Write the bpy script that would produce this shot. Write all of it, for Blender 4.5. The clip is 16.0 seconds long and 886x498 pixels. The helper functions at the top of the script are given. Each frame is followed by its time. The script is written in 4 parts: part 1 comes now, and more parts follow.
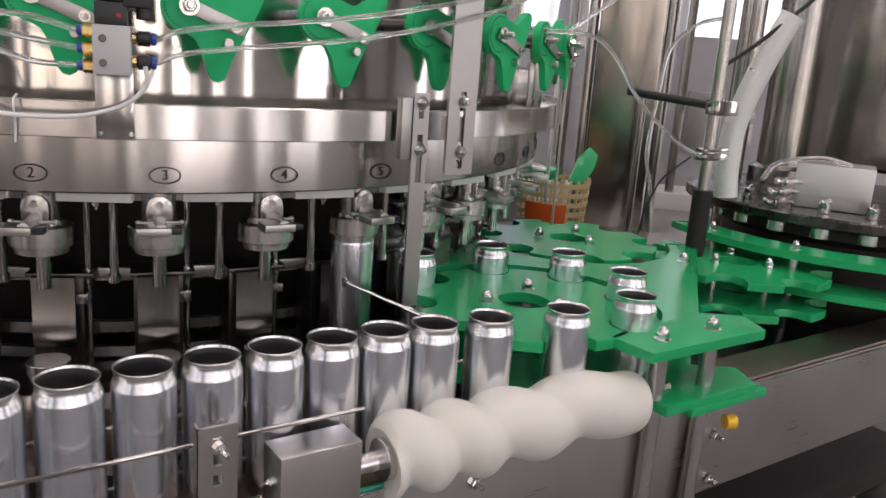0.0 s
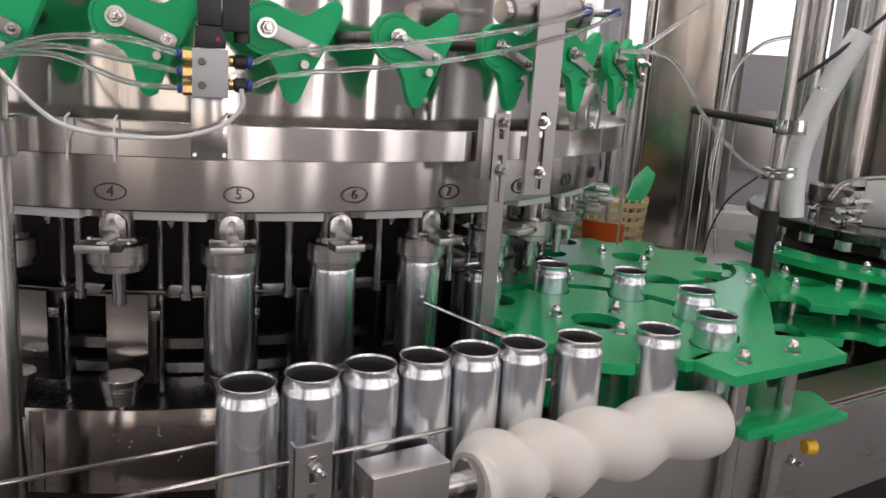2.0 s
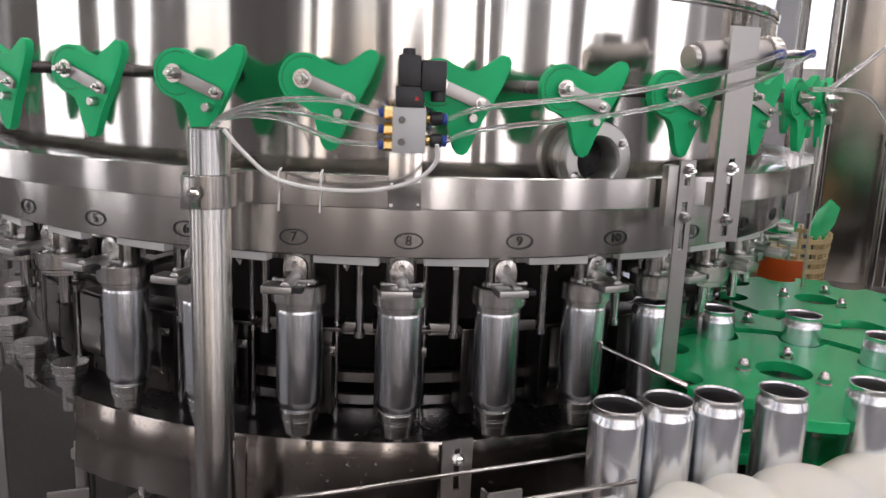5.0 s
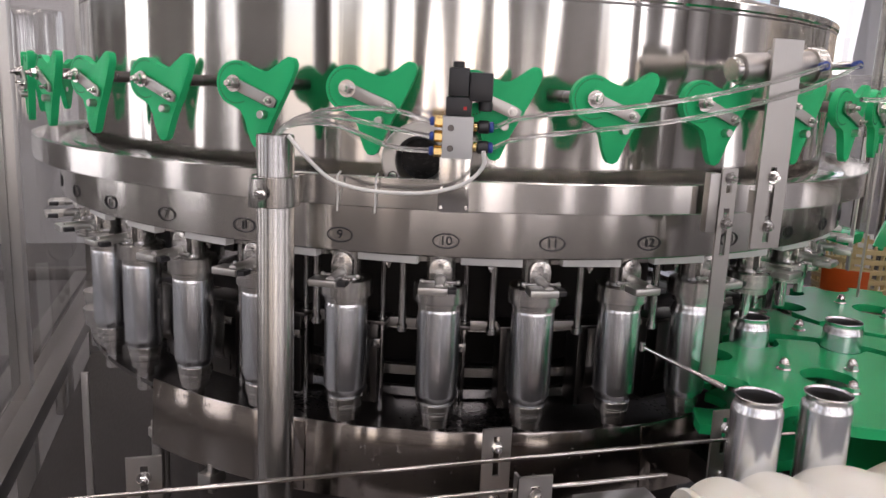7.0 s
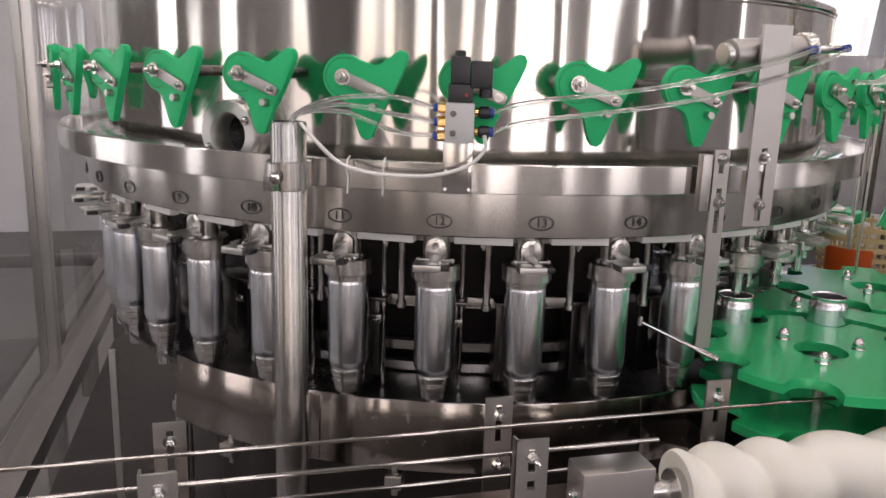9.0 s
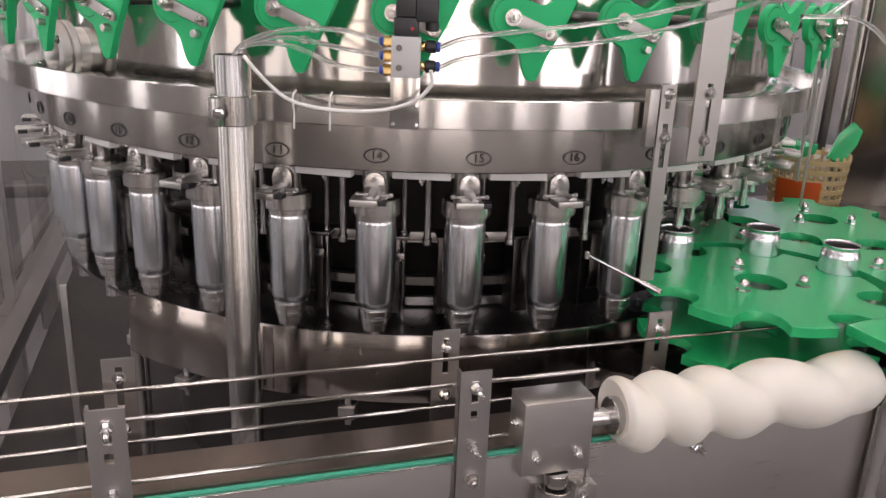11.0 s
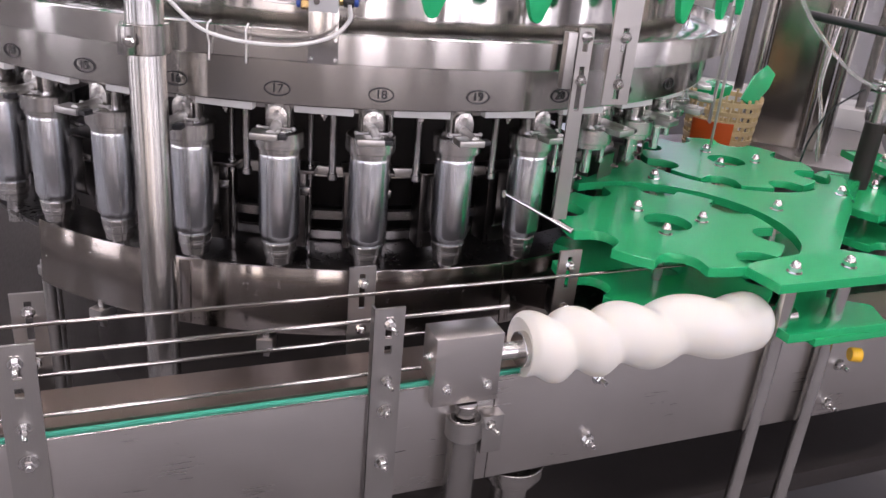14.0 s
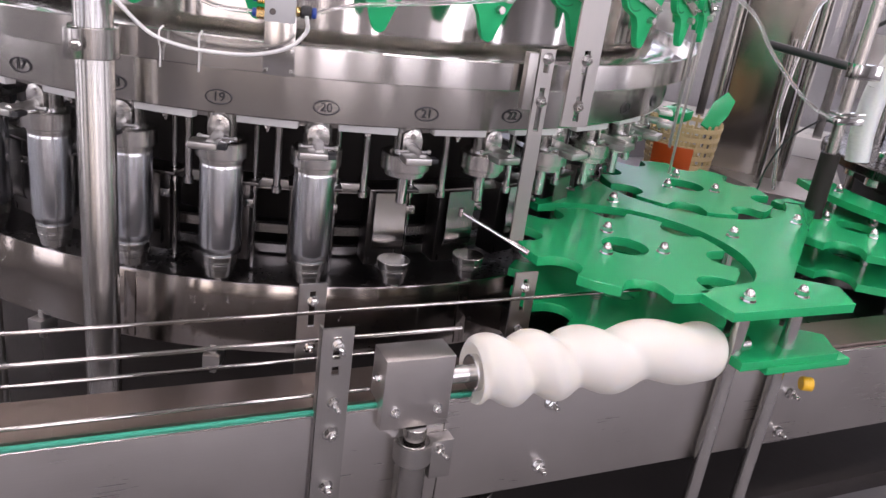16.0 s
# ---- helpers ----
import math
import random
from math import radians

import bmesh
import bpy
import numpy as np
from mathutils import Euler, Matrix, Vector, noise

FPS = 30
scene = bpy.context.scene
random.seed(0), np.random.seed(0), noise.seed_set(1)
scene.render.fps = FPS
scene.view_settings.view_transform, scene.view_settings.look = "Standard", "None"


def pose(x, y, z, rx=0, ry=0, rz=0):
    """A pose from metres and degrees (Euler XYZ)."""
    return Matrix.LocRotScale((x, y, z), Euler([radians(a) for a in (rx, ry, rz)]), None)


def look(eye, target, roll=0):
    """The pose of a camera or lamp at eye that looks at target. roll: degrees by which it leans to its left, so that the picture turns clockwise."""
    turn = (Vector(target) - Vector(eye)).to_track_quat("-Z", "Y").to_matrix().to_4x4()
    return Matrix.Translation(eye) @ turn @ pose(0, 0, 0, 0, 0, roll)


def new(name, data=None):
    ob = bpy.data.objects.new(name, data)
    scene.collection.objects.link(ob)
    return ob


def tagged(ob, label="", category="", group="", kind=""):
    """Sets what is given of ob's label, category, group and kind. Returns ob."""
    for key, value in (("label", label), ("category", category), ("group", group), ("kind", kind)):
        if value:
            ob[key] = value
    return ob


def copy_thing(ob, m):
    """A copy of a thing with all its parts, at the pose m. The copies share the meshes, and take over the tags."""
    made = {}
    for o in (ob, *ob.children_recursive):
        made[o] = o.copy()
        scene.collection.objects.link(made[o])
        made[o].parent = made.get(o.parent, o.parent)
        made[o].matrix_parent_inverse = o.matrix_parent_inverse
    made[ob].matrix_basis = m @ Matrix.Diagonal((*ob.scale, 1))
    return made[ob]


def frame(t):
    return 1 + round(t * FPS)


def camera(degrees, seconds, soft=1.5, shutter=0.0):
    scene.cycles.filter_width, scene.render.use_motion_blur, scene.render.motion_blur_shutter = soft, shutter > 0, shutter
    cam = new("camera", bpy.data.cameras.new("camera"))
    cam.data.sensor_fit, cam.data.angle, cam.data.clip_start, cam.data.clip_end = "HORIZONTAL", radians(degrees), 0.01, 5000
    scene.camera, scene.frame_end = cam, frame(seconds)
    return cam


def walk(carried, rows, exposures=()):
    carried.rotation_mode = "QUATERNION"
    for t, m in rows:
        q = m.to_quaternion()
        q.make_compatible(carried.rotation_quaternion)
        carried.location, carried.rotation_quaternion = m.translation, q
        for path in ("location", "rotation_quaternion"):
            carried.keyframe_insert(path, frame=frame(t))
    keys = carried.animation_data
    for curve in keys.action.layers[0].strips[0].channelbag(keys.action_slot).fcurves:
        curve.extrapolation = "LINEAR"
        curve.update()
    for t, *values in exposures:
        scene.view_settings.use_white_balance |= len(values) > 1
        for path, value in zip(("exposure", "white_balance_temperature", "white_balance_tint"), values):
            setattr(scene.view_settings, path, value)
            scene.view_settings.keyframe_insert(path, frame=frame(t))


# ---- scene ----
cam = camera(57.94, 16.0, soft=1.5)


def aim(eye, yaw, pitch, roll):
    """A camera pose from its place and its yaw, pitch and roll in degrees."""
    a, b = radians(yaw), radians(pitch)
    ahead = Vector((-math.sin(a) * math.cos(b), math.cos(a) * math.cos(b), math.sin(b)))
    return look(eye, Vector(eye) + ahead, roll)


PATH = [
    (0, (-0.4768, -1.8914, 1.5530), -35.06, -13.76, 4.04),
    (0.5, (-0.4924, -1.8799, 1.5546), -34.54, -12.94, 3.98),
    (1, (-0.5086, -1.8665, 1.5537), -34.04, -12.66, 3.96),
    (1.5, (-0.5207, -1.8586, 1.5550), -33.49, -12.82, 4.07),
    (2, (-0.5305, -1.8579, 1.5540), -32.48, -12.76, 3.82),
    (2.5, (-0.5304, -1.8504, 1.5530), -31.27, -12.66, 3.59),
    (3, (-0.5410, -1.8366, 1.5542), -30.00, -12.55, 3.33),
    (3.5, (-0.5556, -1.8396, 1.5732), -27.77, -13.14, 3.10),
    (4, (-0.5600, -1.8425, 1.5869), -24.96, -13.23, 2.53),
    (4.5, (-0.5734, -1.8413, 1.5941), -23.26, -12.79, 2.24),
    (5, (-0.5779, -1.8510, 1.5903), -21.43, -11.88, 2.36),
    (5.2, (-0.5772, -1.8585, 1.5898), -20.64, -11.68, 2.31),
    (7.5, (-0.5663, -1.9431, 1.5997), -15.24, -11.62, 2.08),
    (8, (-0.5676, -1.9607, 1.5906), -14.68, -11.29, 1.59),
    (10.3, (-0.5505, -2.0051, 1.6223), -15.88, -16.26, 2.08),
    (10.5, (-0.5466, -2.0036, 1.6193), -16.28, -16.64, 2.09),
    (11, (-0.5406, -2.0020, 1.6156), -17.42, -17.80, 2.29),
    (11.5, (-0.5374, -2.0037, 1.6231), -18.46, -19.34, 2.77),
    (12, (-0.5347, -2.0090, 1.6247), -19.63, -20.62, 3.10),
    (12.5, (-0.5309, -2.0140, 1.6295), -20.61, -21.93, 3.50),
    (13, (-0.5326, -2.0182, 1.6296), -21.80, -22.86, 4.02),
    (13.5, (-0.5336, -2.0213, 1.6329), -22.66, -22.98, 4.58),
    (14, (-0.5299, -2.0185, 1.6378), -23.22, -22.70, 5.24),
    (14.5, (-0.5233, -2.0125, 1.6411), -23.81, -22.54, 5.94),
    (15, (-0.5153, -2.0064, 1.6404), -24.59, -22.17, 6.67),
    (15.5, (-0.5099, -2.0003, 1.6388), -25.40, -21.79, 7.42),
    (16, (-0.5079, -2.0017, 1.6384), -25.87, -21.43, 7.84),
]
walk(cam, [(t, aim(eye, yaw, pitch, roll)) for t, eye, yaw, pitch, roll in PATH], exposures=[(0, -0.33, 6700, 21), (3, -0.42, 6600, 19), (4, -0.34, 6550, 19), (8, -0.25, 6800, 22), (11, -0.06, 6900, 23), (14, 0.28, 6400, 27), (16, 0.28, 6400, 27)])

# ---- light: a factory hall with daylight from windows and rows of ceiling lamps ----
world = bpy.data.worlds.new("world")
scene.world = world
world.use_nodes = True
wn = world.node_tree
sky = wn.nodes.new("ShaderNodeTexSky")
sky.sky_type, sky.sun_disc = "NISHITA", False
sky.sun_elevation, sky.sun_rotation = radians(40), radians(200)
wn.nodes["Background"].inputs[1].default_value = 0.15
wn.links.new(sky.outputs[0], wn.nodes["Background"].inputs[0])


def area_lamp(name, m, sx, sy, watts, color=(1, 0.97, 0.93)):
    data = bpy.data.lights.new(name, "AREA")
    data.shape, data.size, data.size_y, data.energy, data.color = "RECTANGLE", sx, sy, watts, color
    ob = new(name, data)
    ob.matrix_world = m
    return ob


# daylight in the window openings: (centre along the wall, width, lamp strength)
SOUTH = [(-4.9, 0.7, 9), (-3.3, 0.9, 13), (-1.75, 0.4, 11), (-0.6, 0.7, 24), (0.75, 0.35, 14), (2.3, 0.9, 28), (4.4, 0.8, 25)]
NORTH = [(2.3, 1.8, 30), (5.2, 2.6, 34)]
WEST = [(-3.4, 1.1, 13), (-0.9, 0.9, 26), (2.0, 1.2, 36)]
EAST = [(-4.0, 0.8, 26), (-1.4, 1.0, 30), (3.6, 1.0, 18), (5.3, 0.8, 14)]
SILL, HEAD = 0.6, 4.0
for wx, ww, p in SOUTH:
    area_lamp("window_daylight", look((wx, -5.9, (SILL + HEAD) / 2), (wx * 0.6, 0, 1.6)), ww, HEAD - SILL, p, (0.97, 0.98, 1.0))
for wx, ww, p in NORTH:
    area_lamp("window_daylight", look((wx, 5.9, (SILL + HEAD) / 2), (wx, 0, 1.6)), ww, HEAD - SILL, p, (0.97, 0.98, 1.0))
for wy, ww, p in WEST:
    area_lamp("window_daylight", look((-5.9, wy, (SILL + HEAD) / 2), (0, wy * 0.6, 1.6)), ww, HEAD - SILL, p, (0.97, 0.98, 1.0))
for wy, ww, p in EAST:
    area_lamp("window_daylight", look((6.9, wy, (SILL + HEAD) / 2), (0, wy * 0.6, 1.6)), ww, HEAD - SILL, p, (0.97, 0.98, 1.0))

# ---- constants of the place ----
FILL_R = 0.830      # circle on which the cans ride under the valves
STEP = 10.0         # 36 stations
TURN = 10.561       # degrees a second, clockwise seen from above
FIRST = -92.66      # bearing of station 4 at the start
GATE = -69.2        # bearing at which a can passes from the star to the carousel
CHAIN_Z = 1.05
CAN_Y = -1.087
STAR = (0.358, -0.9425)
STAR_R = 0.1835
STAR_B = (0.762, -0.61)


def bearing(k, t):
    return FIRST - TURN * t + STEP * (k - 4)


# ---- materials ----
def material(name):
    m = bpy.data.materials.new(name)
    m.use_nodes = True
    return m, m.node_tree.nodes, m.node_tree.links, m.node_tree.nodes["Principled BSDF"]


def steel(name, base=(0.56, 0.55, 0.53), rough=0.24, streak=(90, 90, 2.0), amount=0.16, bump=0.02, stain=0.25, aniso=0.0, wave=0.0):
    """Stainless steel: brushed grain drawn out along one axis, cloudy wear."""
    m, n, l, b = material(name)
    co = n.new("ShaderNodeTexCoord")
    mp = n.new("ShaderNodeMapping")
    mp.inputs["Scale"].default_value = streak
    g1 = n.new("ShaderNodeTexNoise")
    g1.inputs["Scale"].default_value, g1.inputs["Detail"].default_value = 3.0, 3
    g2 = n.new("ShaderNodeTexNoise")
    g2.inputs["Scale"].default_value, g2.inputs["Detail"].default_value = 7.0, 4
    l.new(co.outputs["Object"], mp.inputs[0])
    l.new(mp.outputs[0], g1.inputs["Vector"])
    l.new(co.outputs["Object"], g2.inputs["Vector"])
    r = n.new("ShaderNodeMapRange")
    r.inputs[3].default_value, r.inputs[4].default_value = rough - amount * 0.5, rough + amount * 0.5
    l.new(g1.outputs[0], r.inputs[0])
    r2 = n.new("ShaderNodeMath")
    r2.operation = "MULTIPLY_ADD"
    r2.inputs[1].default_value = stain * 0.5
    l.new(g2.outputs[0], r2.inputs[0])
    l.new(r.outputs[0], r2.inputs[2])
    r3 = n.new("ShaderNodeMath")
    r3.operation = "SUBTRACT"
    r3.use_clamp = True
    r3.inputs[1].default_value = stain * 0.25
    l.new(r2.outputs[0], r3.inputs[0])
    l.new(r3.outputs[0], b.inputs["Roughness"])
    mix = n.new("ShaderNodeMixRGB")
    mix.inputs[1].default_value = (base[0] * 0.86, base[1] * 0.85, base[2] * 0.84, 1)
    mix.inputs[2].default_value = (min(1, base[0] * 1.12), min(1, base[1] * 1.12), min(1, base[2] * 1.12), 1)
    l.new(g2.outputs[0], mix.inputs[0])
    l.new(mix.outputs[0], b.inputs["Base Color"])
    b.inputs["Metallic"].default_value = 1.0
    if aniso:
        b.inputs["Anisotropic"].default_value = aniso
    bp = n.new("ShaderNodeBump")
    bp.inputs["Strength"].default_value, bp.inputs["Distance"].default_value = bump * 4, 0.002
    l.new(g1.outputs[0], bp.inputs["Height"])
    if wave:
        w1 = n.new("ShaderNodeTexNoise")
        w1.inputs["Scale"].default_value, w1.inputs["Detail"].default_value = 1.0, 1.5
        wm = n.new("ShaderNodeMapping")
        wm.inputs["Scale"].default_value = (5.5, 5.5, 0.5)
        l.new(co.outputs["Object"], wm.inputs[0])
        l.new(wm.outputs[0], w1.inputs["Vector"])
        wb = n.new("ShaderNodeBump")
        wb.inputs["Strength"].default_value, wb.inputs["Distance"].default_value = 1.0, wave
        l.new(w1.outputs[0], wb.inputs["Height"])
        l.new(wb.outputs[0], bp.inputs["Normal"])
    l.new(bp.outputs[0], b.inputs["Normal"])
    return m


def plastic(name, base, rough=0.4, vary=0.18, scale=30.0, bump=0.05, sub=0.0, metal=0.0, scratch=0.0, spec=0.5, clearness=0.0, grain=1.0):
    """A worn plastic or painted surface: cloudy tone, fine relief."""
    m, n, l, b = material(name)
    co = n.new("ShaderNodeTexCoord")
    g1 = n.new("ShaderNodeTexNoise")
    g1.inputs["Scale"].default_value, g1.inputs["Detail"].default_value = scale * 0.25, 5
    g2 = n.new("ShaderNodeTexNoise")
    g2.inputs["Scale"].default_value, g2.inputs["Detail"].default_value = scale * 12, 3
    l.new(co.outputs["Object"], g1.inputs["Vector"])
    mp = n.new("ShaderNodeMapping")
    mp.inputs["Scale"].default_value = (1, 0.12, 1)
    mp.inputs["Rotation"].default_value = (0, 0, 0.6)
    l.new(co.outputs["Object"], mp.inputs[0])
    l.new(mp.outputs[0], g2.inputs["Vector"])
    mix = n.new("ShaderNodeMixRGB")
    mix.inputs[1].default_value = (*[c * (1 - vary) for c in base], 1)
    mix.inputs[2].default_value = (*[min(1, c * (1 + vary)) for c in base], 1)
    l.new(g1.outputs[0], mix.inputs[0])
    l.new(mix.outputs[0], b.inputs["Base Color"])
    r = n.new("ShaderNodeMapRange")
    r.inputs[3].default_value, r.inputs[4].default_value = rough - (0.08 + scratch) * grain, rough + (0.1 + scratch) * grain
    l.new(g2.outputs[0], r.inputs[0])
    l.new(r.outputs[0], b.inputs["Roughness"])
    b.inputs["Metallic"].default_value = metal
    b.inputs["Specular IOR Level"].default_value = spec
    b.inputs["Transmission Weight"].default_value = clearness
    if sub:
        b.inputs["Subsurface Weight"].default_value = sub
        b.inputs["Subsurface Radius"].default_value = (0.022, 0.019, 0.015)
    bp = n.new("ShaderNodeBump")
    bp.inputs["Strength"].default_value, bp.inputs["Distance"].default_value = bump, 0.001
    l.new(g2.outputs[0], bp.inputs["Height"])
    l.new(bp.outputs[0], b.inputs["Normal"])
    return m


def clear(name, tint=(0.93, 0.96, 0.96), rough=0.05, ior=1.2):
    m, n, l, b = material(name)
    b.inputs["Base Color"].default_value = (*tint, 1)
    b.inputs["Transmission Weight"].default_value = 1.0
    b.inputs["Roughness"].default_value = rough
    b.inputs["IOR"].default_value = ior
    return m


def glowing(name, color, strength):
    m, n, l, b = material(name)
    b.inputs["Base Color"].default_value = (0.8, 0.8, 0.8, 1)
    b.inputs["Emission Color"].default_value = (*color, 1)
    b.inputs["Emission Strength"].default_value = strength
    return m


M_BOWL = steel("bowl_steel", (0.63, 0.615, 0.59), 0.11, (16, 16, 0.25), 0.05, 0.010, 0.08, wave=0.024)
M_DRUM = steel("drum_steel", (0.58, 0.56, 0.535), 0.17, (14, 14, 0.5), 0.07, 0.008, 0.10, wave=0.02)
M_BAND = steel("band_steel", (0.58, 0.565, 0.545), 0.17, (12, 12, 0.6), 0.07, 0.008, 0.12, wave=0.016)
M_POST = steel("polished_post_steel", (0.44, 0.425, 0.405), 0.24, (3, 3, 0.6), 0.05, 0.0, 0.08)
M_PLATE = steel("plate_steel", (0.56, 0.535, 0.515), 0.31, (4, 120, 120), 0.14, 0.02, 0.25)
M_STRIP = steel("strip_steel", (0.47, 0.455, 0.435), 0.36, (140, 140, 3), 0.12, 0.02, 0.3)
M_SKIRT = steel("wet_skirt_steel", (0.34, 0.305, 0.28), 0.13, (10, 10, 1.2), 0.06, 0.006, 0.10, wave=0.02)
M_SATIN = steel("satin_cover_steel", (0.72, 0.715, 0.70), 0.42, (60, 60, 60), 0.1, 0.01, 0.2)
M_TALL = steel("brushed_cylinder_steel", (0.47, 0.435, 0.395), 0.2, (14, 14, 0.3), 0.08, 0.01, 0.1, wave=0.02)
# column steel darkened: shade on the seamer cylinder put into the colour
M_SHADED = steel("shaded_cylinder_steel", (0.30, 0.275, 0.25), 0.22, (14, 14, 0.3), 0.08, 0.01, 0.1, wave=0.02)
M_BACK = steel("wet_back_plate_steel", (0.38, 0.365, 0.35), 0.2, (5, 5, 1), 0.10, 0.0, 0.2)
M_TURRET = steel("dark_turret_steel", (0.10, 0.095, 0.09), 0.25, (40, 40, 6), 0.16, 0.03, 0.3)
M_FRAME = steel("dull_frame_steel", (0.26, 0.245, 0.235), 0.36, (40, 40, 6), 0.14, 0.02, 0.3)
M_RAIL = steel("drawn_rail_steel", (0.42, 0.40, 0.38), 0.07, (30, 30, 30), 0.03, 0.0, 0.06)
M_CHROME = steel("bright_chrome", (0.70, 0.69, 0.675), 0.10, (30, 30, 30), 0.06, 0.0, 0.12)
M_CAST = steel("turned_steel", (0.62, 0.605, 0.585), 0.24, (40, 40, 4), 0.10, 0.0, 0.18)
M_VALVE = steel("valve_body_steel", (0.58, 0.57, 0.55), 0.34, (60, 60, 4), 0.12, 0.01, 0.2)
# one dark tone for deck, carriages, shafts and tables
M_DARK = steel("dark_steel", (0.15, 0.14, 0.135), 0.30, (40, 40, 6), 0.16, 0.04, 0.3)
# near-black: shade inside and under the machines put into the colour
M_DEEP = plastic("black_shade_steel", (0.030, 0.026, 0.024), 0.5, 0.3, 20, 0.1, 0, 0.0, spec=0.15)
M_CAN = steel("can_aluminium", (0.82, 0.85, 0.89), 0.245, (20, 20, 3), 0.012, 0.0, 0.04)
M_NECK = steel("can_neck_aluminium", (0.90, 0.90, 0.90), 0.26, (5, 5, 200), 0.06, 0.01, 0.1)
M_LINER = steel("can_inner_lacquer", (0.42, 0.42, 0.42), 0.42, (50, 50, 5), 0.10, 0.0, 0.1)
M_GREEN = plastic("green_polyethylene", (0.001, 0.385, 0.13), 0.23, 0.16, 10, 0.002, 0.0, 0, 0.02, spec=0.46, grain=0.25)
M_GREEN_D = plastic("green_machined_disc", (0.001, 0.46, 0.165), 0.42, 0.10, 20, 0.02, spec=0.22)
M_TEAL = plastic("teal_wear_strip", (0.035, 0.36, 0.235), 0.3, 0.10, 20, 0.02)
M_WHITE = plastic("white_nylon", (0.73, 0.71, 0.64), 0.42, 0.06, 14, 0.03, 0.6)
M_BLACK = plastic("black_plastic", (0.018, 0.018, 0.02), 0.38, 0.2, 40, 0.05)
M_GREY = plastic("grey_valve_body", (0.50, 0.505, 0.50), 0.42, 0.08, 40, 0.05, 0, 0.2)
M_BRASS = steel("brass", (0.78, 0.58, 0.27), 0.22, (60, 60, 60), 0.1, 0.0, 0.2)
M_BLUE = plastic("blue_collet", (0.02, 0.06, 0.30), 0.35, 0.1, 60)
M_TUBE = plastic("milky_air_tube", (0.95, 0.945, 0.93), 0.06, 0.02, 20, 0.0, clearness=0.9, grain=0.3)
M_CABLE = plastic("white_cable", (0.80, 0.79, 0.76), 0.35, 0.05, 20, 0.02)
M_HOSE = plastic("translucent_hose", (0.74, 0.74, 0.73), 0.28, 0.06, 20, 0.05, 0.3)
M_ORANGE = plastic("orange_plastic", (0.62, 0.10, 0.015), 0.35, 0.2, 20)
M_CREAM = plastic("yellowed_plastic", (0.60, 0.47, 0.25), 0.4, 0.2, 20)
M_YELLOW = plastic("yellow_cap", (0.80, 0.45, 0.02), 0.35, 0.08, 30)
M_SLAT = steel("chain_slat_steel", (0.27, 0.215, 0.185), 0.34, (4, 90, 4), 0.05, 0.01, 0.04)
M_INK = plastic("black_ink", (0.02, 0.02, 0.022), 0.5, 0.1, 40)
M_PALE = plastic("pale_seal_strip", (0.60, 0.595, 0.575), 0.36, 0.08, 30)
M_PALEWALL = plastic("pale_wall_panel", (0.62, 0.61, 0.62), 0.55, 0.05, 3, 0.04)
M_FLOOR = plastic("epoxy_floor", (0.14, 0.133, 0.13), 0.42, 0.18, 3, 0.03, spec=0.3)
M_WALL = plastic("painted_wall", (0.24, 0.225, 0.215), 0.6, 0.06, 3, 0.05)
M_CEIL = plastic("ceiling_paint", (0.74, 0.73, 0.71), 0.7, 0.05, 3, 0.05)
M_GLASS = clear("guard_glass", (0.96, 0.98, 0.98), 0.0, 1.45)
M_DROP = clear("water", (0.98, 0.98, 0.98), 0.0, 1.33)
M_SIGHT = plastic("sight_glass_black", (0.008, 0.008, 0.009), 0.25, 0.1, 20, spec=0.2)
M_LAMP = glowing("lamp_diffuser", (1.0, 0.97, 0.93), 15.0)
M_CAB = plastic("grey_cabinet_paint", (0.36, 0.345, 0.36), 0.4, 0.25, 6, 0.05, 0, 0.3)
M_RED = plastic("red_plastic", (0.5, 0.02, 0.02), 0.4, 0.1, 40)


# ---- mesh helpers ----
def finish(bm, sharp=38):
    bmesh.ops.remove_doubles(bm, verts=bm.verts, dist=1e-6)
    bmesh.ops.recalc_face_normals(bm, faces=bm.faces)
    lim = radians(sharp)
    for f in bm.faces:
        f.smooth = True
    for e in bm.edges:
        if len(e.link_faces) == 2 and e.calc_face_angle(0) > lim:
            e.smooth = False
    return bm


def mesh_of(name, bm, mat, sharp=38):
    finish(bm, sharp)
    me = bpy.data.meshes.new(name)
    bm.to_mesh(me)
    bm.free()
    for m in (mat if isinstance(mat, (list, tuple)) else [mat]):
        me.materials.append(m)
    return me


def part(name, bm, mat, parent, label="", m=None):
    me = bm if isinstance(bm, bpy.types.Mesh) else mesh_of(name, bm, mat)
    ob = new(name, me)
    ob.parent = parent
    if m is not None:
        ob.matrix_basis = m
    return tagged(ob, label)


def thing(name, label, category, group="", kind="", m=None):
    ob = new(name)
    ob.empty_display_size = 0.05
    if m is not None:
        ob.matrix_basis = m
    return tagged(ob, label, category, group, kind)


def solid(name, bm, mat, label, category="", group="", kind="", m=None):
    ob = new(name, mesh_of(name, bm, mat))
    if m is not None:
        ob.matrix_basis = m
    return tagged(ob, label, category, group, kind)


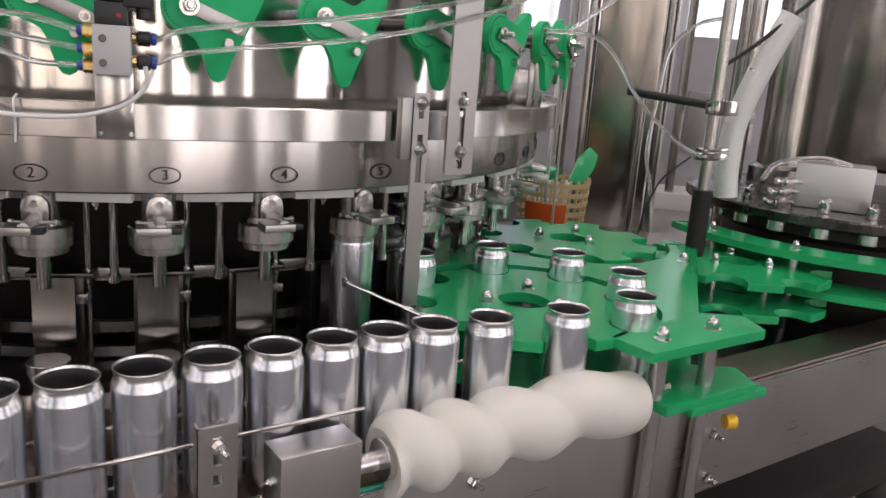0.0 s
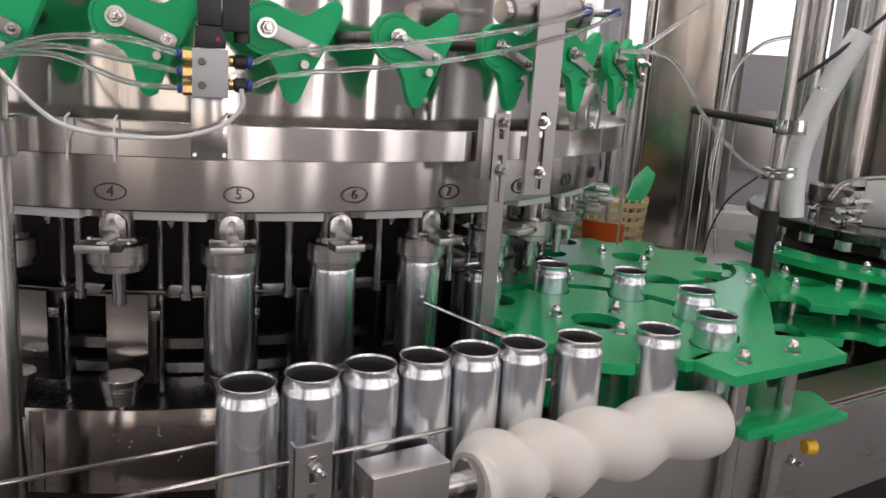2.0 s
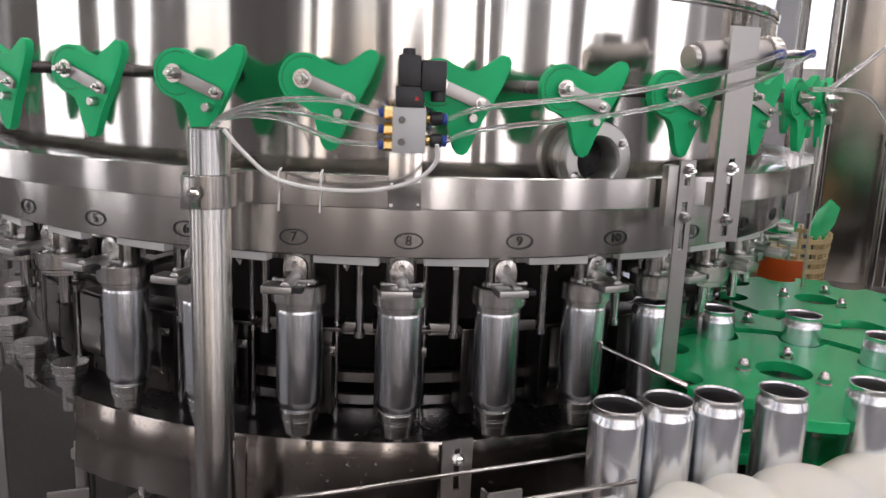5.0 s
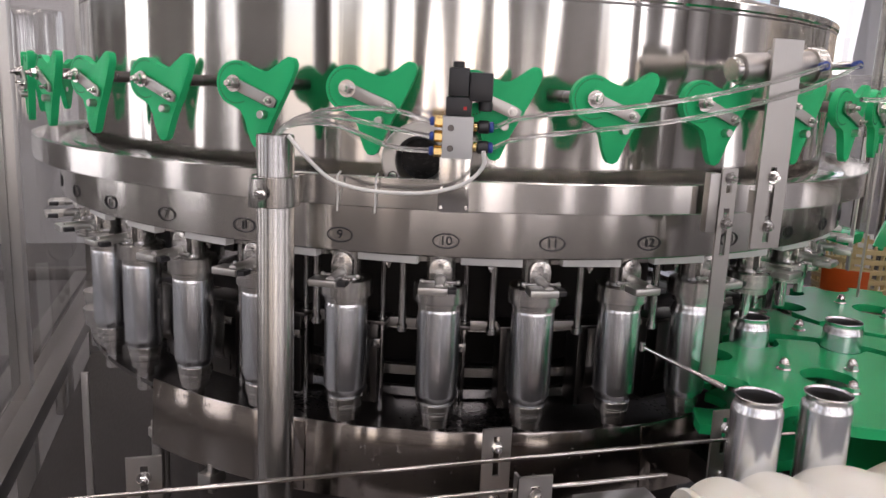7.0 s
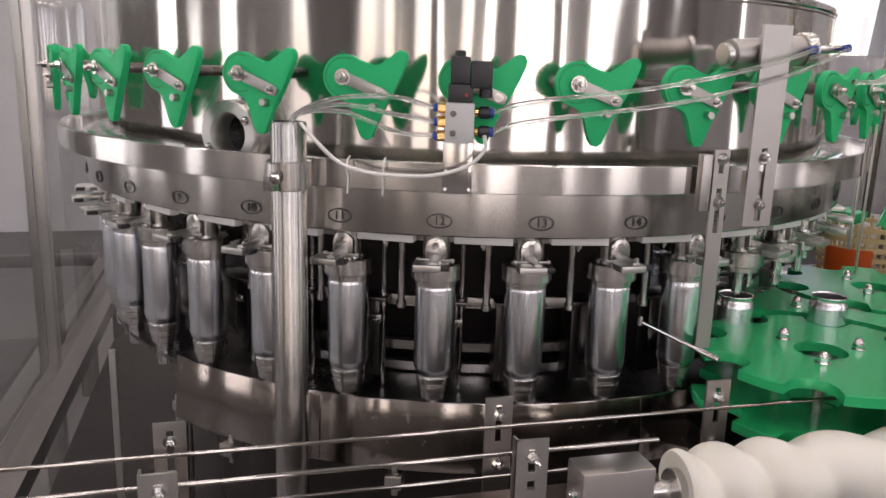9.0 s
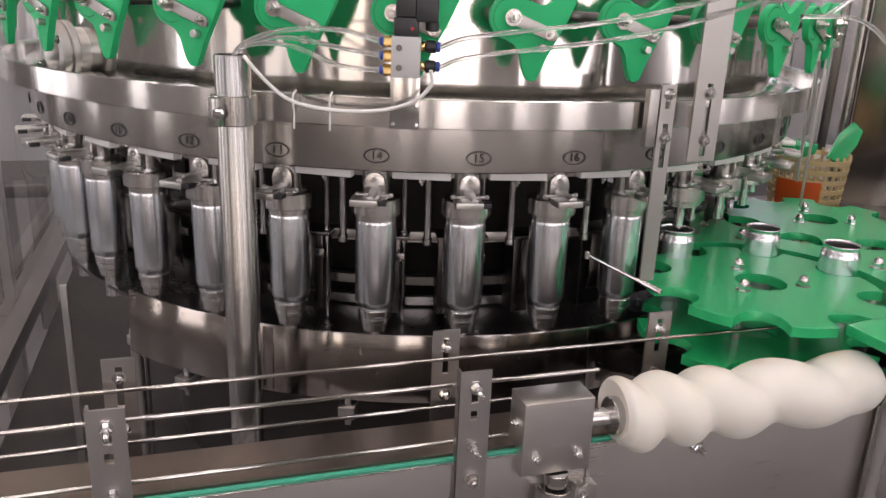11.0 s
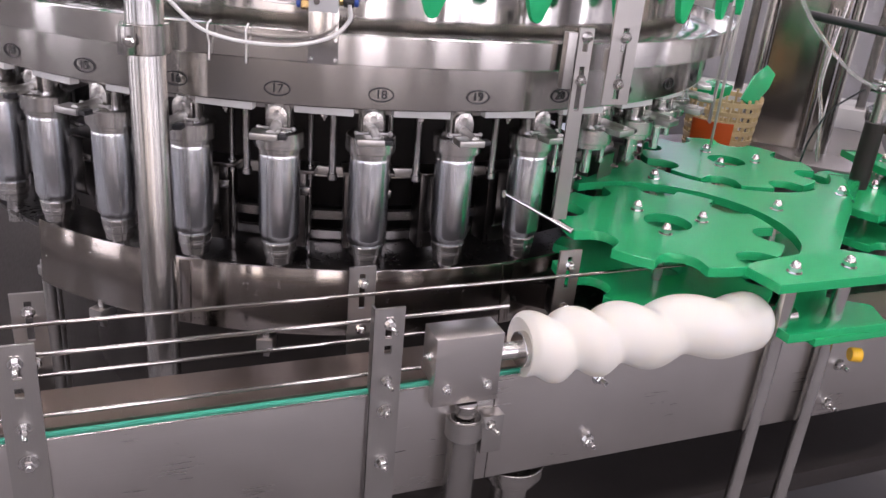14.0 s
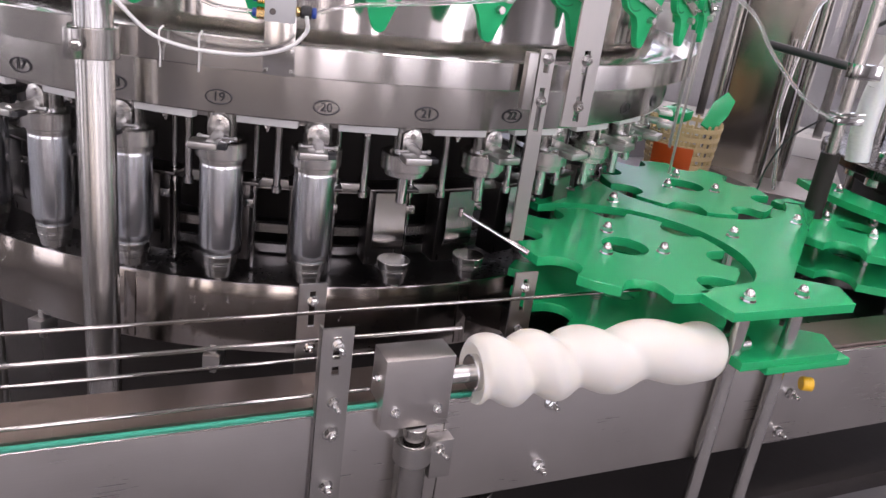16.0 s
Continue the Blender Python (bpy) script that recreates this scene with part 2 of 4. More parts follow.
def box(bm, x0, x1, y0, y1, z0, z1, bev=0.0, m=None):
    vs = [bm.verts.new((x, y, z)) for x in (x0, x1) for y in (y0, y1) for z in (z0, z1)]
    fs = [bm.faces.new([vs[i] for i in q]) for q in ((0, 1, 3, 2), (4, 6, 7, 5), (0, 4, 5, 1), (2, 3, 7, 6), (0, 2, 6, 4), (1, 5, 7, 3))]
    if bev:
        es = list({e for f in fs for e in f.edges})
        out = bmesh.ops.bevel(bm, geom=es, offset=bev, segments=2, affect="EDGES", profile=0.6)
        vs = list({v for f in out["faces"] for v in f.verts})
    if m is not None:
        bmesh.ops.transform(bm, matrix=m, verts=vs)
    return bm


def lathe(bm, profile, n=32, c=(0, 0), a0=0.0, a1=360.0, closed=True, m=None):
    """Turn a profile of (radius, z) about a vertical axis; closed joins its end to its start."""
    full = abs(a1 - a0) >= 359.9
    cols = n if full else n + 1
    ring = []
    for i in range(cols):
        a = radians(a0 + (a1 - a0) * i / n)
        ring.append([bm.verts.new((c[0] + r * math.cos(a), c[1] + r * math.sin(a), z)) for r, z in profile])
    k = len(profile)
    for i in range(n):
        p, q = ring[i], ring[(i + 1) % cols]
        for j in range(k if closed else k - 1):
            a, b = j, (j + 1) % k
            if profile[a][0] < 1e-6 and profile[b][0] < 1e-6:
                continue
            try:
                bm.faces.new((p[a], q[a], q[b], p[b]))
            except ValueError:
                pass
    if not full:
        bm.faces.new(ring[0])
        bm.faces.new(ring[-1])
    if m is not None:
        bmesh.ops.transform(bm, matrix=m, verts=[v for r in ring for v in r])
    return bm


def rod(bm, p, q, r, n=12, r2=None):
    """A round bar from p to q."""
    p, q = Vector(p), Vector(q)
    d = q - p
    m = Matrix.Translation(p) @ d.to_track_quat("Z", "Y").to_matrix().to_4x4()
    h = d.length
    e = min(0.0012, r * 0.2, h * 0.2)
    r2 = r if r2 is None else r2
    return lathe(bm, [(0, 0), (r - e, 0), (r, e), (r2, h - e), (r2 - e, h), (0, h)], n, closed=False, m=m)


def curve_points(pts, per=8):
    pts = [Vector(p) for p in pts]
    ext = [2 * pts[0] - pts[1]] + pts + [2 * pts[-1] - pts[-2]]
    out = []
    for i in range(1, len(ext) - 2):
        a, b, c, d = ext[i - 1:i + 3]
        for s in range(per):
            t = s / per
            out.append(0.5 * (2 * b + (c - a) * t + (2 * a - 5 * b + 4 * c - d) * t * t + (3 * b - a - 3 * c + d) * t ** 3))
    return out + [pts[-1]]


def tube(bm, pts, r, n=10, per=8):
    """A round tube swept along a smooth line through the points."""
    line = curve_points(pts, per) if per > 1 else [Vector(p) for p in pts]
    rings, up = [], Vector((0.13, 0.21, 0.97))
    for i, p in enumerate(line):
        d = (line[min(i + 1, len(line) - 1)] - line[max(i - 1, 0)]).normalized()
        s = d.cross(up)
        s = s.normalized() if s.length > 1e-4 else d.orthogonal().normalized()
        up = s.cross(d).normalized()
        rings.append([bm.verts.new(p + r * (math.cos(2 * math.pi * k / n) * s + math.sin(2 * math.pi * k / n) * up)) for k in range(n)])
    for a, b in zip(rings, rings[1:]):
        for k in range(n):
            bm.faces.new((a[k], a[(k + 1) % n], b[(k + 1) % n], b[k]))
    bm.faces.new(rings[0])
    bm.faces.new(rings[-1])
    return bm


def slab(bm, outline, z0, z1, bev=0.0012, m=None):
    """A flat plate with the given outline, between two heights."""
    lo = [bm.verts.new((x, y, z0)) for x, y in outline]
    hi = [bm.verts.new((x, y, z1)) for x, y in outline]
    n = len(outline)
    fs = [bm.faces.new(list(reversed(lo))), bm.faces.new(hi)]
    for i in range(n):
        fs.append(bm.faces.new((lo[i], lo[(i + 1) % n], hi[(i + 1) % n], hi[i])))
    vs = lo + hi
    if bev:
        out = bmesh.ops.bevel(bm, geom=[e for e in fs[1].edges] + [e for e in fs[0].edges], offset=bev, segments=2, affect="EDGES", profile=0.6)
        vs = list({v for f in bm.faces for v in f.verts}) if m is not None else vs
    if m is not None:
        bmesh.ops.transform(bm, matrix=m, verts=vs)
    return bm


def holed(bm, outer, inner, z0, z1):
    """A plate between two outlines of the same number of points."""
    n = len(outer)
    e = 0.0012
    loops = []
    for pts, z in ((outer, z0), (outer, z1 - e), ([(x * 0.994 + 0, y * 0.994) for x, y in outer], z1), (inner, z1), (inner, z0)):
        loops.append([bm.verts.new((x, y, z)) for x, y in pts])
    for a, b in zip(loops, loops[1:] + loops[:1]):
        for i in range(n):
            bm.faces.new((a[i], a[(i + 1) % n], b[(i + 1) % n], b[i]))
    return bm


def dome_nut(bm, x, y, z, s=0.009):
    """A washer, a hexagon and a round cap."""
    lathe(bm, [(0, z), (s * 1.35, z), (s * 1.35, z + s * 0.25), (0, z + s * 0.25)], 14, (x, y), closed=False)
    lathe(bm, [(0, z + s * 0.25), (s * 1.08, z + s * 0.25), (s * 1.08, z + s * 1.2), (s * 0.9, z + s * 1.3), (0, z + s * 1.3)], 6, (x, y), closed=False)
    lathe(bm, [(s * 0.85, z + s * 1.25), (s * 0.83, z + s * 1.6), (s * 0.62, z + s * 2.05), (s * 0.3, z + s * 2.25), (0, z + s * 2.3)], 14, (x, y), closed=False)
    return bm


def bolt(bm, p, d, s=0.006, out=0.02):
    """A hexagon nut on a stud that sticks out along d."""
    p, d = Vector(p), Vector(d).normalized()
    m = Matrix.Translation(p) @ d.to_track_quat("Z", "Y").to_matrix().to_4x4()
    lathe(bm, [(0, 0), (s * 1.5, 0), (s * 1.5, s * 0.3), (0, s * 0.3)], 14, closed=False, m=m)
    lathe(bm, [(0, s * 0.3), (s * 1.05, s * 0.3), (s * 1.05, s * 1.3), (s * 0.85, s * 1.45), (0, s * 1.45)], 6, closed=False, m=m)
    lathe(bm, [(0, s * 1.4), (s * 0.55, s * 1.4), (s * 0.55, out), (s * 0.45, out + 0.001), (0, out + 0.001)], 10, closed=False, m=m)
    return bm


def about(deg):
    return pose(0, 0, 0, 0, 0, deg)


# ---- the hall ----
def hall():
    bm = bmesh.new()
    box(bm, -6, 7, -6, 6, -0.1, 0)
    solid("floor", bm, M_FLOOR, "grey epoxy factory floor", kind="structure")
    bm = bmesh.new()
    box(bm, -6, 7, -6, 6, 4.6, 4.7)
    solid("ceiling", bm, M_CEIL, "pale painted hall ceiling", kind="structure")
    def wall(name, along_x, at, lo, hi, wins, mat=M_WALL, tone="grey"):
        bm = bmesh.new()
        edges = [lo] + [e for c, w, p in wins for e in (c - w / 2, c + w / 2)] + [hi]
        spans = [(edges[i], edges[i + 1], 0, 4.6) for i in range(0, len(edges), 2)]
        spans += [(c - w / 2, c + w / 2, a, b) for c, w, p in wins for a, b in ((0, SILL), (HEAD, 4.6))]
        for a, b, z0, z1 in spans:
            if along_x:
                box(bm, a, b, at, at + 0.1, z0, z1)
            else:
                box(bm, at, at + 0.1, a, b, z0, z1)
        solid(name, bm, mat, tone + " painted hall wall with window openings", kind="structure")
    wall("wall_south", True, -6.1, -6.0, 7.0, SOUTH)
    wall("wall_north", True, 6.0, -6.0, 7.0, NORTH, M_PALEWALL, "pale")
    wall("wall_west", False, -6.1, -6.0, 6.0, WEST)
    wall("wall_east", False, 7.0, -6.0, 6.0, EAST, M_PALEWALL, "pale")
    # rows of ceiling lamps
    bm = bmesh.new()
    box(bm, -0.75, 0.75, -0.16, 0.16, 0.03, 0.08, 0.004)
    housing = mesh_of("housing", bm, M_WALL)
    bm = bmesh.new()
    box(bm, -0.72, 0.72, -0.13, 0.13, 0.018, 0.034)
    diff = mesh_of("diffuser", bm, M_LAMP)
    for y in (-3.6, -1.6, 0.6, 3.0):
        for x in (-3.4, -1.2, 1.0, 3.2):
            lamp = thing("ceiling_lamp", "long white ceiling lamp with a bright diffuser", "lamp", "ceiling lamps", m=pose(x, y, 4.52))
            part("housing", housing, None, lamp)
            part("diffuser", diff, None, lamp)


# ---- the carousel: bowl, drum, 36 stations ----
carousel = thing("filling_carousel", "rotary can filler with polished steel bowl, numbered drum and filling valves", "filling machine")


def station_parts():
    """Meshes of one station, built at bearing 0 with x outwards."""
    ms = {}
    r = FILL_R
    bm = bmesh.new()
    # flat round-topped boss with a screw in it
    out = [(0.0165 * math.cos(radians(a)), 1.3285 + 0.0165 * math.sin(radians(a))) for a in range(0, 181, 15)] + [(-0.0165, 1.303), (0.0165, 1.303)]
    slab(bm, out, 0, 0.012, 0.0014, Matrix(((0, 0, 1, r + 0.0145), (1, 0, 0, 0), (0, 1, 0, 0), (0, 0, 0, 1))))
    lathe(bm, [(0, 1.300), (0.0225, 1.300), (0.0225, 1.348), (0.0235, 1.349), (0.0235, 1.360), (0, 1.360)], 32, (r, 0), closed=False)
    screw = Matrix.Translation((r, 0, 1.333)) @ pose(0, 0, 0, 0, 90, 0)
    lathe(bm, [(0.0048, 0.025), (0.0048, 0.0288), (0.0036, 0.0298), (0, 0.0298)], 12, closed=False, m=screw)
    ms["valve_body"] = mesh_of("valve_body", bm, M_CAST)
    bm = bmesh.new()
    prof = [(0, 1.2645), (0.0322, 1.2645), (0.0332, 1.2655), (0.0332, 1.2690), (0.0345, 1.270), (0.0345, 1.2735), (0.0390, 1.2750), (0.0405, 1.2765), (0.0405, 1.3005), (0.0392, 1.302), (0.028, 1.3025), (0.0265, 1.307), (0, 1.307)]
    lathe(bm, prof, 48, (r, 0), closed=False)
    # flutes round the nut
    for v in bm.verts:
        a = math.degrees(math.atan2(v.co.y, v.co.x - r)) % 15
        if math.hypot(v.co.x - r, v.co.y) > 0.0385 and 5 < a < 10:
            v.co.x, v.co.y = r + (v.co.x - r) * 0.965, v.co.y * 0.965
    ms["collar"] = mesh_of("collar", bm, M_CAST)
    bm = bmesh.new()
    # sprung plunger out of the boss with a flat grip across its end
    for i in range(5):
        rod(bm, (r + 0.026 + i * 0.0042, 0, 1.3135), (r + 0.0288 + i * 0.0042, 0, 1.3135), 0.0088 - i * 0.0004, 16)
    rod(bm, (r + 0.020, 0, 1.3135), (r + 0.078, 0, 1.3120), 0.0078, 18)
    box(bm, r + 0.056, r + 0.088, -0.030, 0.012, 1.3050, 1.3155, 0.0016)
    rod(bm, (r + 0.033, -0.026, 1.311), (r + 0.033, 0.026, 1.311), 0.0023, 8)
    for y in (-0.0265, 0.0265):
        lathe(bm, [(0, -0.004), (0.003, -0.003), (0.0042, 0), (0.003, 0.003), (0, 0.004)], 10, closed=False, m=pose(r + 0.033, y, 1.311))
    ms["lever"] = mesh_of("lever", bm, M_VALVE)
    bm = bmesh.new()
    box(bm, r + 0.066, r + 0.084, 0.0115, 0.0245, 1.3065, 1.3140, 0.001)
    ms["roller"] = mesh_of("roller", bm, M_BLACK)
    bm = bmesh.new()
    rod(bm, (r, 0, 1.214), (r, 0, 1.274), 0.0092, 18)
    ms["nozzle"] = mesh_of("nozzle", bm, M_CHROME)
    # lift pedestal
    bm = bmesh.new()
    lathe(bm, [(0, 1.112), (0.0275, 1.112), (0.0285, 1.111), (0.0285, 1.102), (0.0262, 1.0995), (0.0262, 1.0965), (0.0268, 1.096), (0.0268, 1.089), (0.0236, 1.0865), (0.0236, 1.075), (0.015, 1.071), (0.015, 1.03), (0, 1.03)], 24, (r, 0), closed=False)
    ms["pedestal"] = mesh_of("pedestal", bm, M_CAST)
    # bent polished back rest behind the can
    bm = bmesh.new()
    prof = [(r - 0.046, 1.112), (r - 0.040, 1.120), (r - 0.0385, 1.150), (r - 0.041, 1.158), (r - 0.0405, 1.216), (r - 0.055, 1.219)]
    th = 0.0022
    pts = [(x, z) for x, z in prof] + [(x - th, z - (th if i == len(prof) - 1 else 0)) for i, (x, z) in reversed(list(enumerate(prof)))]
    a = [bm.verts.new((x, -0.029, z)) for x, z in pts]
    b = [bm.verts.new((x, 0.027, z)) for x, z in pts]
    n = len(pts)
    for i in range(n):
        bm.faces.new((a[i], a[(i + 1) % n], b[(i + 1) % n], b[i]))
    for i in range(len(prof) - 1):
        for c in (a, b):
            bm.faces.new((c[i], c[i + 1], c[n - 2 - i], c[n - 1 - i]))
    box(bm, r - 0.050, r - 0.042, 0.0275, 0.044, 1.178, 1.192, 0.001)
    rod(bm, (r - 0.042, 0.037, 1.185), (r - 0.032, 0.037, 1.185), 0.0035, 8)
    ms["back_rest"] = mesh_of("back_rest", bm, M_BACK)
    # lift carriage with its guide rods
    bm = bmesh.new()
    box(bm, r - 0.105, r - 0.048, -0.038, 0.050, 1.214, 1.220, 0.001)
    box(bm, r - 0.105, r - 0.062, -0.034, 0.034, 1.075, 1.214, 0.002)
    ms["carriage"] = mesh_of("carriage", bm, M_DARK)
    bm = bmesh.new()
    rod(bm, (r - 0.068, 0.040, 1.06), (r - 0.068, 0.040, 1.352), 0.0042, 12)
    rod(bm, (r - 0.068, 0.040, 1.20), (r - 0.068, 0.040, 1.224), 0.0070, 12)
    ms["guide_rod"] = mesh_of("guide_rod", bm, M_CHROME)
    bm = bmesh.new()
    rod(bm, (r - 0.03, 0.082, 1.220), (r - 0.03, 0.082, 1.345), 0.0062, 12)
    rod(bm, (r - 0.03, 0.082, 1.214), (r - 0.03, 0.082, 1.226), 0.0085, 12)
    ms["guide_rod_2"] = mesh_of("guide_rod", bm, M_CHROME)
    # pale strip under the drum between two valves, and its screw
    bm = bmesh.new()
    box(bm, 0.852, 0.870, 0.029, 0.119, 1.3400, 1.3525, 0.001)
    ms["seal_strip"] = mesh_of("seal_strip", bm, M_PALE)
    bm = bmesh.new()
    bolt(bm, (0.861, 0.074, 1.340), (0, 0, -1), 0.0045, 0.010)
    ms["strip_screw"] = mesh_of("strip_screw", bm, M_CHROME)
    # flat bar between two stations
    bm = bmesh.new()
    box(bm, 0.742, 0.750, 0.026, 0.098, 1.204, 1.220, 0.0012)
    ms["cross_bar"] = mesh_of("cross_bar", bm, M_STRIP)
    # number plate: an oval line
    bm = bmesh.new()
    nn = 36
    o = [(math.cos(2 * math.pi * i / nn) * 0.0195, math.sin(2 * math.pi * i / nn) * 0.0112) for i in range(nn)]
    q = [(math.cos(2 * math.pi * i / nn) * 0.0178, math.sin(2 * math.pi * i / nn) * 0.0095) for i in range(nn)]
    vo = [bm.verts.new((0.8868 - y * y / 1.768, y, 1.3775 + z)) for y, z in o]
    vi = [bm.verts.new((0.8868 - y * y / 1.768, y, 1.3775 + z)) for y, z in q]
    wo = [bm.verts.new((0.8835 - y * y / 1.768, y, 1.3775 + z)) for y, z in o]
    wi = [bm.verts.new((0.8835 - y * y / 1.768, y, 1.3775 + z)) for y, z in q]
    for i in range(nn):
        j = (i + 1) % nn
        bm.faces.new((vo[i], vo[j], vi[j], vi[i]))
        bm.faces.new((vo[i], wo[i], wo[j], vo[j]))
        bm.faces.new((vi[i], vi[j], wi[j], wi[i]))
    ms["number_oval"] = mesh_of("number_oval", bm, M_INK)
    # green cam disc with two horns
    d = CAM_R
    out = [(0.031 * math.cos(radians(a)), 0.031 * math.sin(radians(a))) for a in range(52, 270, 8)]
    out += [(0.008, -0.036), (0.014, -0.050), (0.018, -0.066), (0.022, -0.078), (0.027, -0.085), (0.034, -0.087), (0.041, -0.083), (0.046, -0.070), (0.053, -0.053),
            (0.062, -0.036), (0.072, -0.018), (0.082, 0.002), (0.090, 0.020), (0.0915, 0.029), (0.088, 0.036), (0.080, 0.038), (0.071, 0.033), (0.062, 0.024), (0.051, 0.0165), (0.040, 0.0155), (0.029, 0.019)]
    bm = bmesh.new()
    slab(bm, out, 0, 0.012, 0.0016, Matrix(((0, 0, 1, d), (1, 0, 0, 0), (0, 1, 0, CAM_Z), (0, 0, 0, 1))))
    ms["cam_disc"] = mesh_of("cam_disc", bm, M_GREEN_D)
    bm = bmesh.new()
    for i in range(26):
        a = radians(70 + i * 9)
        p = (d + 0.0117, 0.0265 * math.cos(a), CAM_Z + 0.0265 * math.sin(a))
        rod(bm, p, (d + 0.0126, p[1], p[2]), 0.0011, 6)
    ms["index_scale"] = mesh_of("index_scale", bm, M_INK)
    bm = bmesh.new()
    ang = math.atan2(-0.022, 0.056)
    m = Matrix(((0, 0, 1, d + 0.014), (1, 0, 0, 0), (0, 1, 0, CAM_Z), (0, 0, 0, 1))) @ Matrix.Rotation(ang, 4, "Z")
    slab(bm, [(-0.008, -0.008), (0.062, -0.008), (0.069, -0.005), (0.069, 0.005), (0.062, 0.008), (-0.008, 0.008)], 0, 0.004, 0.0006, m)
    ms["arm"] = mesh_of("arm", bm, M_STRIP)
    bm = bmesh.new()
    rod(bm, (0.82, 0, CAM_Z), (d, 0, CAM_Z), 0.009, 14)
    ms["shaft"] = mesh_of("shaft", bm, M_DARK)
    bm = bmesh.new()
    bolt(bm, (d + 0.0175, 0, CAM_Z), (1, 0, 0), 0.0078, 0.018)
    ms["hub_nut"] = mesh_of("hub_nut", bm, M_CAST)
    bm = bmesh.new()
    bolt(bm, (d + 0.0175, 0.054, CAM_Z - 0.021), (1, 0, 0), 0.0042, 0.010)
    ms["arm_bolt"] = mesh_of("arm_bolt", bm, M_CAST)
    bm = bmesh.new()
    rod(bm, (d - 0.002, 0.044, CAM_Z - 0.040), (d + 0.024, 0.044, CAM_Z - 0.040), 0.0058, 12)
    ms["cam_roller"] = mesh_of("cam_roller", bm, M_VALVE)
    return ms


CAM_R, CAM_Z = 0.928, 1.586


def build_carousel():
    bm = bmesh.new()
    lathe(bm, [(0.30, 1.335), (0.834, 1.335), (0.834, 1.40), (0.834, 1.726), (0.837, 1.729), (0.837, 1.738), (0.834, 1.741), (0.60, 1.80), (0.30, 1.84)], 180, closed=True)
    part("bowl", bm, M_BOWL, carousel, "mirror-bright stainless steel bowl")
    bm = bmesh.new()
    lathe(bm, [(0.8325, 1.719), (0.8345, 1.720), (0.8345, 1.723), (0.8325, 1.724)], 180)
    part("rim_seam", bm, M_DARK, carousel)
    bm = bmesh.new()
    lathe(bm, [(0.82, 1.353), (0.883, 1.353), (0.885, 1.355), (0.885, 1.452), (0.880, 1.456), (0.82, 1.458)], 180)
    part("drum", bm, M_DRUM, carousel, "brushed steel drum with black numbers")
    # near-black cylinder, paints in the shade behind the valves
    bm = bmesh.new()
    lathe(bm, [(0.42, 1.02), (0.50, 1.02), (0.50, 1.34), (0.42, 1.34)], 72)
    part("core", bm, M_DEEP, carousel, "near-black core standing for the shaded interior")
    for z, r, h in ((1.196, 0.735, 0.020), (1.116, 0.735, 0.016), (1.060, 0.690, 0.016)):
        bm = bmesh.new()
        lathe(bm, [(r - 0.012, z), (r, z), (r, z + h), (r - 0.012, z + h)], 120)
        part("inner_ring", bm, M_CAST, carousel, "flat polished inner ring")
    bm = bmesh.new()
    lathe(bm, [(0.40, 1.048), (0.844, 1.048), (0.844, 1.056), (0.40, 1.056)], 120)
    part("deck", bm, M_DARK, carousel, "dark deck plate")
    ms = station_parts()
    for k in range(1, 37):
        m = about(FIRST + STEP * (k - 4))
        lag = about(FIRST + STEP * (k - 4) - 0.4)
        v = part("filling_valve", ms["valve_body"], None, carousel, m=lag)
        part("collar", ms["collar"], None, v)
        part("lever", ms["lever"], None, v)
        part("roller", ms["roller"], None, v)
        part("nozzle", ms["nozzle"], None, v)
        p = part("pedestal", ms["pedestal"], None, carousel, m=lag)
        part("back_rest", ms["back_rest"], None, p)
        part("carriage", ms["carriage"], None, p)
        part("guide_rod", ms["guide_rod"], None, p)
        part("guide_rod", ms["guide_rod_2"], None, p)
        strip = part("seal_strip", ms["seal_strip"], None, carousel, m=lag)
        part("strip_screw", ms["strip_screw"], None, strip)
        part("cross_bar", ms["cross_bar"], None, carousel, m=lag)
        c = part("cam_disc", ms["cam_disc"], None, carousel, m=about(FIRST + STEP * (k - 4) + CAM_LAG))
        for s in ("index_scale", "arm", "shaft", "hub_nut", "arm_bolt", "cam_roller"):
            part(s, ms[s], None, c)
        o = part("number_oval", ms["number_oval"], None, carousel, m=m)
        cu = bpy.data.curves.new("number", "FONT")
        cu.body, cu.size, cu.align_x, cu.align_y, cu.extrude = str(k), 0.0185, "CENTER", "CENTER", 0.0004
        cu.materials.append(M_INK)
        tx = new("number", cu)
        tx.parent = o
        tx.matrix_basis = Matrix(((0, 0, 1, 0.8866), (1, 0, 0, 0), (0, 1, 0, 1.3775), (0, 0, 0, 1)))
    # sight glass in the bowl wall
    m = about(FIRST + 57.3) @ Matrix(((0, 0, 1, 0.835), (1, 0, 0, 0), (0, 1, 0, 1.490), (0, 0, 0, 1)))
    bm = bmesh.new()
    lathe(bm, [(0.030, -0.02), (0.042, -0.02), (0.042, 0.020), (0.052, 0.020), (0.054, 0.022), (0.054, 0.031), (0.052, 0.033), (0.047, 0.033), (0.047, 0.036), (0.052, 0.036), (0.054, 0.038), (0.054, 0.050), (0.052, 0.052), (0.035, 0.052), (0.031, 0.046)], 48, m=m)
    sg = part("sight_glass", bm, M_VALVE, carousel, "round chromed sight glass")
    bm = bmesh.new()
    lathe(bm, [(0, -0.01), (0.0305, -0.01), (0.0305, 0.012), (0, 0.012)], 40, closed=False, m=m)
    part("pane", bm, M_SIGHT, sg, "dark glass pane")
